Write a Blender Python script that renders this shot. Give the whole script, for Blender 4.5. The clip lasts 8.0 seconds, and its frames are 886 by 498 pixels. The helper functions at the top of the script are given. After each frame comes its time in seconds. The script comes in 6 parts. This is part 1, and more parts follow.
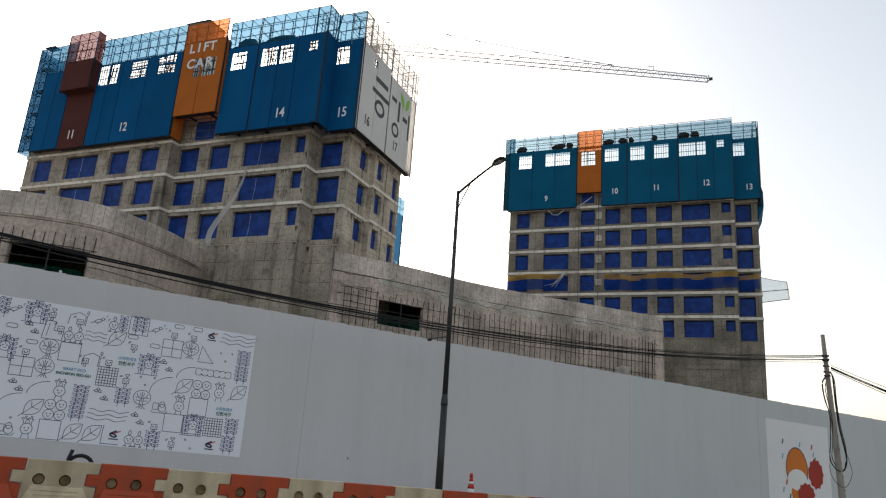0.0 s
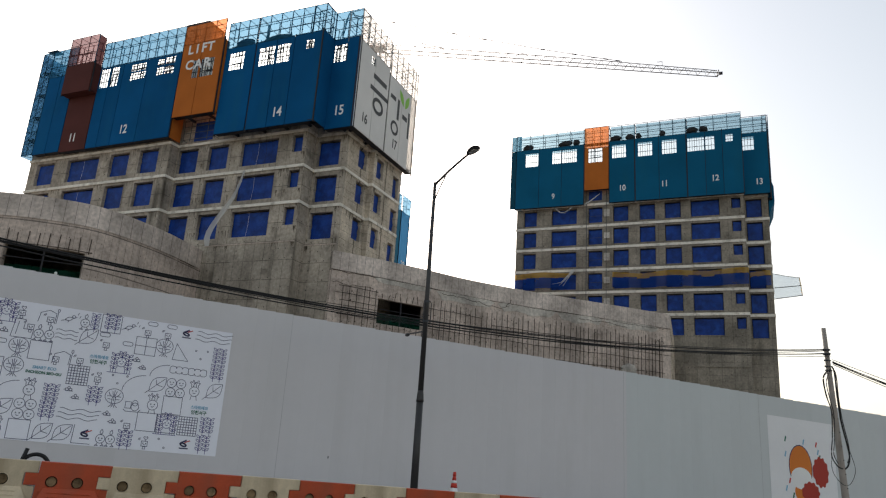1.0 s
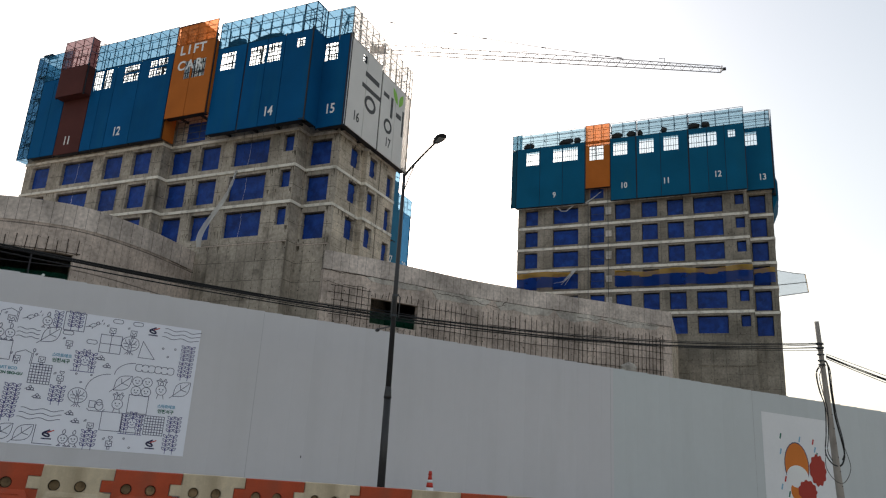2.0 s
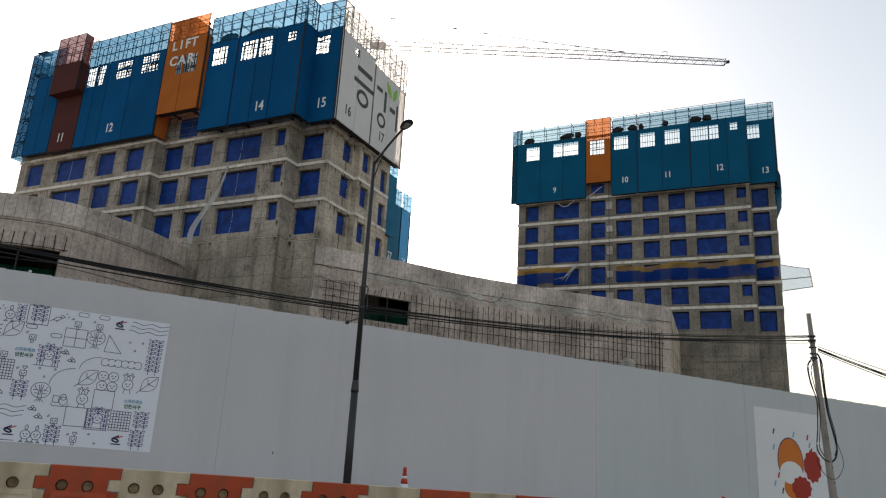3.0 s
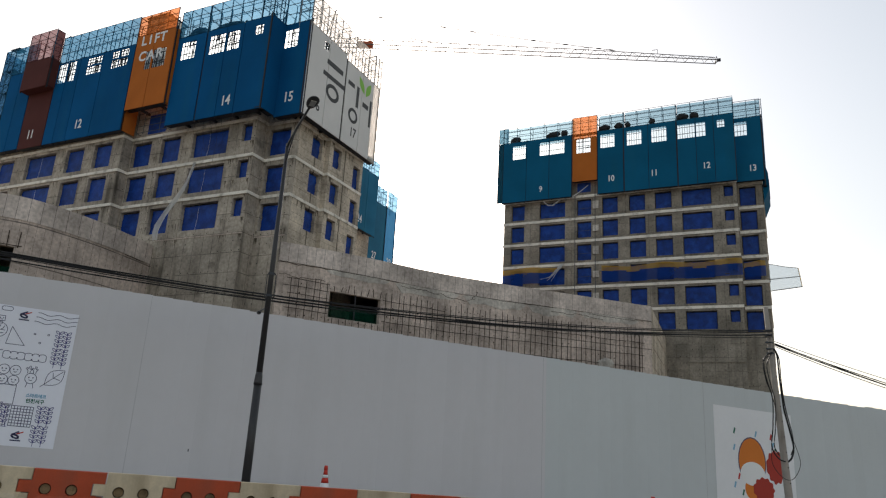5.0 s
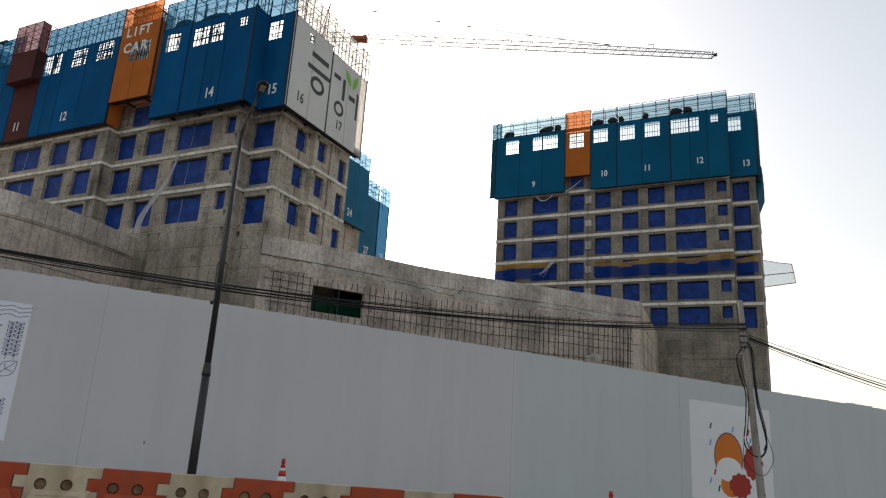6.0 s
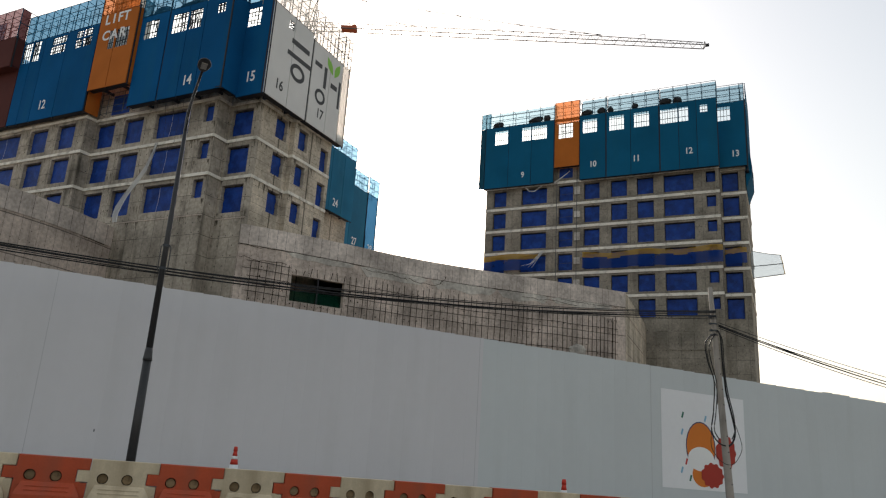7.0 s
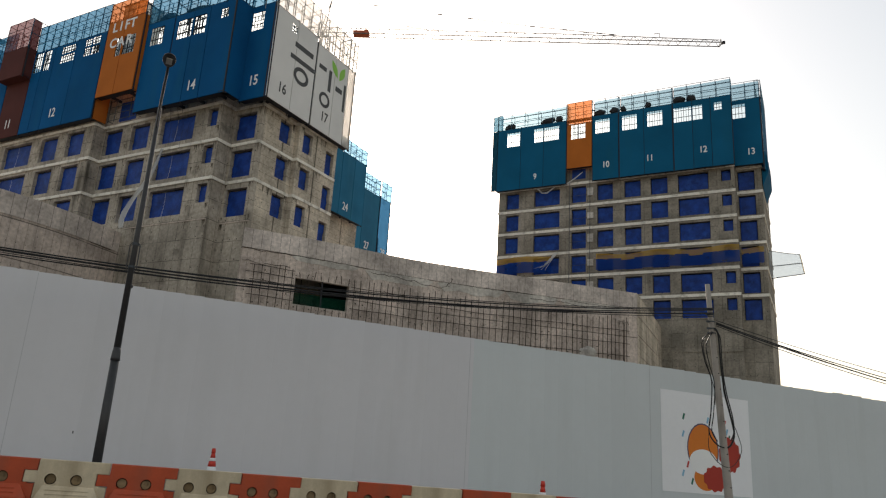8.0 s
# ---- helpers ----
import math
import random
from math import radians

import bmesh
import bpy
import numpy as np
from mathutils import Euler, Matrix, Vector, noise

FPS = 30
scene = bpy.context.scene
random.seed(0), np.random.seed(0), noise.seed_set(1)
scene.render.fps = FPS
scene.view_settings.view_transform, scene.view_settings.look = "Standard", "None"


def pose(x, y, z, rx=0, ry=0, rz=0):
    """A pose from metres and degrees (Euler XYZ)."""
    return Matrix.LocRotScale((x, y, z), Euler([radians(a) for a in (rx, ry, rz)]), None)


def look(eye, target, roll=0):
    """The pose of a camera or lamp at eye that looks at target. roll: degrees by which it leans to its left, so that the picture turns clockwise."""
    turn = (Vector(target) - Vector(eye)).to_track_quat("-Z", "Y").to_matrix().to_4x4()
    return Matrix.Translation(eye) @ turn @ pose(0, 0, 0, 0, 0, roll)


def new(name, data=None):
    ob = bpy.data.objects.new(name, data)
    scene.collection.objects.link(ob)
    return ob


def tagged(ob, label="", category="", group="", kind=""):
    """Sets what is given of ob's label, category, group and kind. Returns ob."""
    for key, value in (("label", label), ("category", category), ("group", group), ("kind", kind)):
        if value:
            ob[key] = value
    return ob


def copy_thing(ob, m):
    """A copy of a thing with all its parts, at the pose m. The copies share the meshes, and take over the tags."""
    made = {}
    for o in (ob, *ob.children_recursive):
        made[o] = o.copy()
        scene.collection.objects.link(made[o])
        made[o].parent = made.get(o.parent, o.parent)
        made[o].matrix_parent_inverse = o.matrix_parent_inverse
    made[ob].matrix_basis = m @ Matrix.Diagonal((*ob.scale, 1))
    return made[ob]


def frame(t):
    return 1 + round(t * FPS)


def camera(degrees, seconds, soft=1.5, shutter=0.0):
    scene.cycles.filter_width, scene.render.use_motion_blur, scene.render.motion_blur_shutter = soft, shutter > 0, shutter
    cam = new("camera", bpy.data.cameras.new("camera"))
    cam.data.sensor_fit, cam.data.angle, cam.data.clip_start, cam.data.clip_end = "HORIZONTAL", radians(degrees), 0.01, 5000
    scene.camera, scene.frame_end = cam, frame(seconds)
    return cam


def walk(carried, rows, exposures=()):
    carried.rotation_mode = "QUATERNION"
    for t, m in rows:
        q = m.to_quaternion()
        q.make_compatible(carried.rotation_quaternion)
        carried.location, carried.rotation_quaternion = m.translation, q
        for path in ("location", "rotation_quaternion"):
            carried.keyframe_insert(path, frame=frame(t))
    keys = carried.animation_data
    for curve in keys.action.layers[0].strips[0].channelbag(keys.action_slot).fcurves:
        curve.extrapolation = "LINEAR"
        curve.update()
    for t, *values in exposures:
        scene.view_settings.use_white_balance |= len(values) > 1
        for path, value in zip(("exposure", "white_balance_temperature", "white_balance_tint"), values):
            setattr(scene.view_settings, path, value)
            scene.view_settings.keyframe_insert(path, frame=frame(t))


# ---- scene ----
cam = camera(64.1, 8.0, soft=1.2)
PATH = [
    (0, (0.158, -0.549, 1.594), (-0.582, 1.231, 2.125), 4.0),
    (0.5, (0.648, 0.0, 1.553), (-0.117, 1.77, 2.084), 3.8),
    (1, (1.087, 0.505, 1.551), (0.304, 2.266, 2.084), 3.7),
    (1.5, (1.559, 1.075, 1.507), (0.759, 2.827, 2.046), 3.5),
    (3, (2.755, 2.657, 1.451), (1.921, 4.395, 1.984), 3.2),
    (3.5, (3.194, 3.208, 1.424), (2.345, 4.94, 1.953), 3.2),
    (4, (3.611, 3.707, 1.416), (2.766, 5.438, 1.953), 3.2),
    (4.5, (4.071, 4.275, 1.398), (3.227, 6.004, 1.942), 3.2),
    (6, (5.556, 5.738, 1.362), (4.701, 7.465, 1.896), 3.5),
    (6.5, (6.027, 6.256, 1.337), (5.174, 7.988, 1.859), 3.5),
    (7, (6.514, 6.756, 1.296), (5.66, 8.489, 1.812), 3.5),
    (7.5, (6.977, 7.28, 1.28), (6.113, 9.007, 1.801), 3.5),
    (8, (7.457, 7.799, 1.241), (6.545, 9.499, 1.768), 3.4),
]
walk(cam, [(t, look(eye, target, roll)) for t, eye, target, roll in PATH], exposures=[(0.0, 0.2, 6550, 16), (1.5, 0.2, 6550, 16), (3.0, 0.13, 6550, 16), (4.5, 0.17, 6550, 16), (6.0, 0.07, 6600, 16), (6.5, 0.08, 6650, 16), (7.0, 0.17, 6750, 16), (8.0, 0.2, 6900, 16)])

# ---- frame of the street: s along the hoarding, n across it, h above the road, which falls gently ----
AZ, SLOPE, BASE = 49.4, -0.033, -0.08
UX, UY = math.cos(radians(AZ)), math.sin(radians(AZ))


def ground_z(s):
    return BASE + SLOPE * max(-150.0, min(150.0, s))


def street(s, n, h=0.0):
    return Vector((s * UX - n * UY, s * UY + n * UX, ground_z(s) + h))


def street_pose(s, n, h=0.0, turn=0.0):
    p = street(s, n, h)
    return pose(p.x, p.y, p.z, 0, 0, AZ + turn)


# ---- world and light ----
SUN_AZ, SUN_EL = 126.0, 24.4
world = bpy.data.worlds.new("sky_world")
scene.world = world
world.use_nodes = True
wn = world.node_tree.nodes
sky = wn.new("ShaderNodeTexSky")
sky.sky_type = "NISHITA"
sky.sun_disc = False
sky.sun_elevation = radians(SUN_EL)
sky.sun_rotation = radians(90 - SUN_AZ)
sky.air_density, sky.dust_density, sky.ozone_density = 1.6, 2.2, 1.0
wn["Background"].inputs["Strength"].default_value = 0.13
haze = wn.new("ShaderNodeHueSaturation")  # a milky, hazy day: the sky's colour is washed out
haze.inputs["Saturation"].default_value = 0.5
world.node_tree.links.new(sky.outputs[0], haze.inputs["Color"])
veil = wn.new("ShaderNodeVectorMath")  # even milky light that the haze adds all over
veil.operation = "ADD"
veil.inputs[1].default_value = (0.6, 0.82, 0.8)
world.node_tree.links.new(haze.outputs[0], veil.inputs[0])
world.node_tree.links.new(veil.outputs[0], wn["Background"].inputs["Color"])

sun_dir = Vector((math.cos(radians(SUN_AZ)) * math.cos(radians(SUN_EL)), math.sin(radians(SUN_AZ)) * math.cos(radians(SUN_EL)), math.sin(radians(SUN_EL))))
sun = new("sun", bpy.data.lights.new("sun", "SUN"))
sun.data.energy, sun.data.angle, sun.data.color = 3.0, radians(0.6), (1.0, 0.93, 0.82)
sun.matrix_world = look(sun_dir * 300, (0, 0, 0))

# ---- materials ----
def nodes_of(name):
    m = bpy.data.materials.new(name)
    m.use_nodes = True
    return m, m.node_tree.nodes, m.node_tree.links, m.node_tree.nodes["Principled BSDF"]


def paint(name, colour, rough=0.6, metal=0.0, vary=0.18, big=0.6, small=14.0, bump=0.12, spread=0.0, local=True, dirt_or_sheen=None, dirt_or_sheen_amount=0.25, streak=0.0, gloss=0.3):
    """A surface with colour variation at two scales, a fine bump and optional dirt, painted fold highlights and run-off
    streaks.
    """
    m, n, l, b = nodes_of(name)
    b.inputs["Roughness"].default_value = rough
    b.inputs["Metallic"].default_value = metal
    b.inputs["Specular IOR Level"].default_value = gloss
    if local:
        co = n.new("ShaderNodeTexCoord").outputs["Object"]
    else:
        co = n.new("ShaderNodeNewGeometry").outputs["Position"]
    n1, n2 = n.new("ShaderNodeTexNoise"), n.new("ShaderNodeTexNoise")
    n1.inputs["Scale"].default_value, n2.inputs["Scale"].default_value = big, small
    n1.inputs["Detail"].default_value, n2.inputs["Detail"].default_value = 4, 6
    l.new(co, n1.inputs["Vector"]), l.new(co, n2.inputs["Vector"])
    add = n.new("ShaderNodeMath")
    add.operation = "MULTIPLY_ADD"
    l.new(n2.outputs["Fac"], add.inputs[0])
    add.inputs[1].default_value = 0.5
    l.new(n1.outputs["Fac"], add.inputs[2])
    mr = n.new("ShaderNodeMapRange")
    mr.inputs["From Min"].default_value, mr.inputs["From Max"].default_value = 0.45, 1.05
    mr.inputs["To Min"].default_value, mr.inputs["To Max"].default_value = 1 - vary, 1 + vary
    l.new(add.outputs[0], mr.inputs["Value"])
    value = mr.outputs["Result"]
    if spread:
        oi = n.new("ShaderNodeObjectInfo")
        mr2 = n.new("ShaderNodeMapRange")
        mr2.inputs["To Min"].default_value, mr2.inputs["To Max"].default_value = 1 - spread, 1 + spread
        l.new(oi.outputs["Random"], mr2.inputs["Value"])
        mul = n.new("ShaderNodeMath")
        mul.operation = "MULTIPLY"
        l.new(value, mul.inputs[0]), l.new(mr2.outputs["Result"], mul.inputs[1])
        value = mul.outputs[0]
    vm = n.new("ShaderNodeVectorMath")
    vm.operation = "SCALE"
    vm.inputs[0].default_value = colour
    l.new(value, vm.inputs["Scale"])
    out = vm.outputs["Vector"]
    if dirt_or_sheen:
        mp = n.new("ShaderNodeMapping")
        mp.inputs["Scale"].default_value = (1.0, 1.0, 0.12 if streak else 1.0)
        l.new(co, mp.inputs["Vector"])
        n3 = n.new("ShaderNodeTexNoise")
        n3.inputs["Scale"].default_value, n3.inputs["Detail"].default_value = (streak or 1.7), 7
        l.new(mp.outputs[0], n3.inputs["Vector"])
        r3 = n.new("ShaderNodeMapRange")
        r3.inputs["From Min"].default_value, r3.inputs["From Max"].default_value = 0.52, 0.72
        r3.inputs["To Max"].default_value = dirt_or_sheen_amount
        l.new(n3.outputs["Fac"], r3.inputs["Value"])
        mx = n.new("ShaderNodeMix")
        mx.data_type = "RGBA"
        l.new(r3.outputs["Result"], mx.inputs["Factor"])
        l.new(out, mx.inputs["A"])
        mx.inputs["B"].default_value = (*dirt_or_sheen, 1)
        out = mx.outputs["Result"]
    l.new(out, b.inputs["Base Color"])
    if bump:
        bp = n.new("ShaderNodeBump")
        bp.inputs["Strength"].default_value, bp.inputs["Distance"].default_value = bump, 0.02
        l.new(n2.outputs["Fac"], bp.inputs["Height"])
        l.new(bp.outputs["Normal"], b.inputs["Normal"])
    return m


def concrete(name, colour, panel=(0.6, 1.4), line=0.25, stain=0.5, stain_colour=(0.085, 0.075, 0.06), mask=(0.38, 0.55), holes=0.6, dark=0.58):
    """Cast concrete: cloudy tone, run-off streaks, shutter joints and tie holes."""
    m, n, l, b = nodes_of(name)
    b.inputs["Roughness"].default_value = 0.92
    b.inputs["Specular IOR Level"].default_value = 0.15
    pos = n.new("ShaderNodeNewGeometry").outputs["Position"]

    def noise_node(scale, detail, stretch=(1, 1, 1)):
        mp = n.new("ShaderNodeMapping")
        mp.inputs["Scale"].default_value = stretch
        l.new(pos, mp.inputs["Vector"])
        t = n.new("ShaderNodeTexNoise")
        t.inputs["Scale"].default_value, t.inputs["Detail"].default_value = scale, detail
        l.new(mp.outputs[0], t.inputs["Vector"])
        return t.outputs["Fac"]

    def rng(v, a, c, lo, hi):
        r = n.new("ShaderNodeMapRange")
        for k, x in (("From Min", a), ("From Max", c), ("To Min", lo), ("To Max", hi)):
            r.inputs[k].default_value = x
        l.new(v, r.inputs["Value"])
        return r.outputs["Result"]

    def op(kind, a, c):
        t = n.new("ShaderNodeMath")
        t.operation = kind
        for i, x in enumerate((a, c)):
            if isinstance(x, (int, float)):
                t.inputs[i].default_value = x
            else:
                l.new(x, t.inputs[i])
        return t.outputs[0]

    cloud = rng(noise_node(0.42, 6), 0.32, 0.68, 0.66, 1.28)
    grain = rng(noise_node(5.0, 9), 0.3, 0.7, 0.8, 1.2)
    sep = n.new("ShaderNodeSeparateXYZ")
    l.new(pos, sep.inputs[0])
    across = op("ADD", sep.outputs["X"], sep.outputs["Y"])
    jx = op("LESS_THAN", op("FRACT", op("DIVIDE", across, panel[0] * 1.41), 0), 0.035)
    jz = op("LESS_THAN", op("FRACT", op("DIVIDE", op("ADD", sep.outputs["Z"], 100.0), panel[1]), 0), 0.03)
    joint = op("MULTIPLY", op("MAXIMUM", jx, jz), rng(noise_node(1.3, 4), mask[0], mask[1], 0.15, 1))
    hx = op("ABSOLUTE", op("SUBTRACT", op("FRACT", op("DIVIDE", across, 0.62), 0), 0.5), 0)
    hz = op("ABSOLUTE", op("SUBTRACT", op("FRACT", op("DIVIDE", op("ADD", sep.outputs["Z"], 100.2), 0.7), 0), 0.5), 0)
    tie = op("MULTIPLY", op("LESS_THAN", op("MAXIMUM", hx, hz), 0.055), rng(noise_node(0.9, 3), 0.45, 0.55, 0, holes))
    blot = rng(noise_node(2.6, 9), 0.54, 0.74, 1.0, 0.78)
    soot = rng(noise_node(0.75, 9), 0.57, 0.72, 1.0, dark)
    shade = op("MULTIPLY", op("MULTIPLY", op("MULTIPLY", op("MULTIPLY", cloud, soot), blot), grain), op("SUBTRACT", 1.0, op("MAXIMUM", op("MULTIPLY", joint, line), tie)))
    vm = n.new("ShaderNodeVectorMath")
    vm.operation = "SCALE"
    vm.inputs[0].default_value = colour
    l.new(shade, vm.inputs["Scale"])
    streaks = op("MULTIPLY", rng(noise_node(1.1, 6, (1, 1, 0.14)), 0.54, 0.74, 0, stain), rng(noise_node(0.3, 2), 0.4, 0.6, 0.2, 1))
    mx = n.new("ShaderNodeMix")
    mx.data_type = "RGBA"
    l.new(streaks, mx.inputs["Factor"])
    l.new(vm.outputs["Vector"], mx.inputs["A"])
    mx.inputs["B"].default_value = (*stain_colour, 1)
    l.new(mx.outputs["Result"], b.inputs["Base Color"])
    bp = n.new("ShaderNodeBump")
    bp.inputs["Strength"].default_value, bp.inputs["Distance"].default_value = 0.5, 0.03
    l.new(op("SUBTRACT", grain, op("MULTIPLY", joint, 0.6)), bp.inputs["Height"])
    l.new(bp.outputs["Normal"], b.inputs["Normal"])
    return m


def gauze(name, colour, cover, glow=0.5, film=(1, 1, 1)):
    """Woven netting: partly open, its fine threads tinting what is seen through it."""
    m, n, l, b = nodes_of(name)
    n.remove(b)
    d, t, tr = n.new("ShaderNodeBsdfDiffuse"), n.new("ShaderNodeBsdfTranslucent"), n.new("ShaderNodeBsdfTransparent")
    d.inputs["Color"].default_value = t.inputs["Color"].default_value = (*colour, 1)
    tr.inputs["Color"].default_value = (*film, 1)
    m1, m2 = n.new("ShaderNodeMixShader"), n.new("ShaderNodeMixShader")
    m1.inputs[0].default_value = glow
    l.new(d.outputs[0], m1.inputs[1]), l.new(t.outputs[0], m1.inputs[2])
    ns = n.new("ShaderNodeTexNoise")
    ns.inputs["Scale"].default_value, ns.inputs["Detail"].default_value = 0.8, 4
    l.new(n.new("ShaderNodeNewGeometry").outputs["Position"], ns.inputs["Vector"])
    mr = n.new("ShaderNodeMapRange")
    mr.inputs["From Min"].default_value, mr.inputs["From Max"].default_value = 0.3, 0.7
    mr.inputs["To Min"].default_value, mr.inputs["To Max"].default_value = cover * 0.96, min(1.0, cover * 1.04)
    l.new(ns.outputs["Fac"], mr.inputs["Value"])
    l.new(mr.outputs["Result"], m2.inputs[0])
    l.new(tr.outputs[0], m2.inputs[1]), l.new(m1.outputs[0], m2.inputs[2])
    l.new(m2.outputs[0], n["Material Output"].inputs["Surface"])
    return m


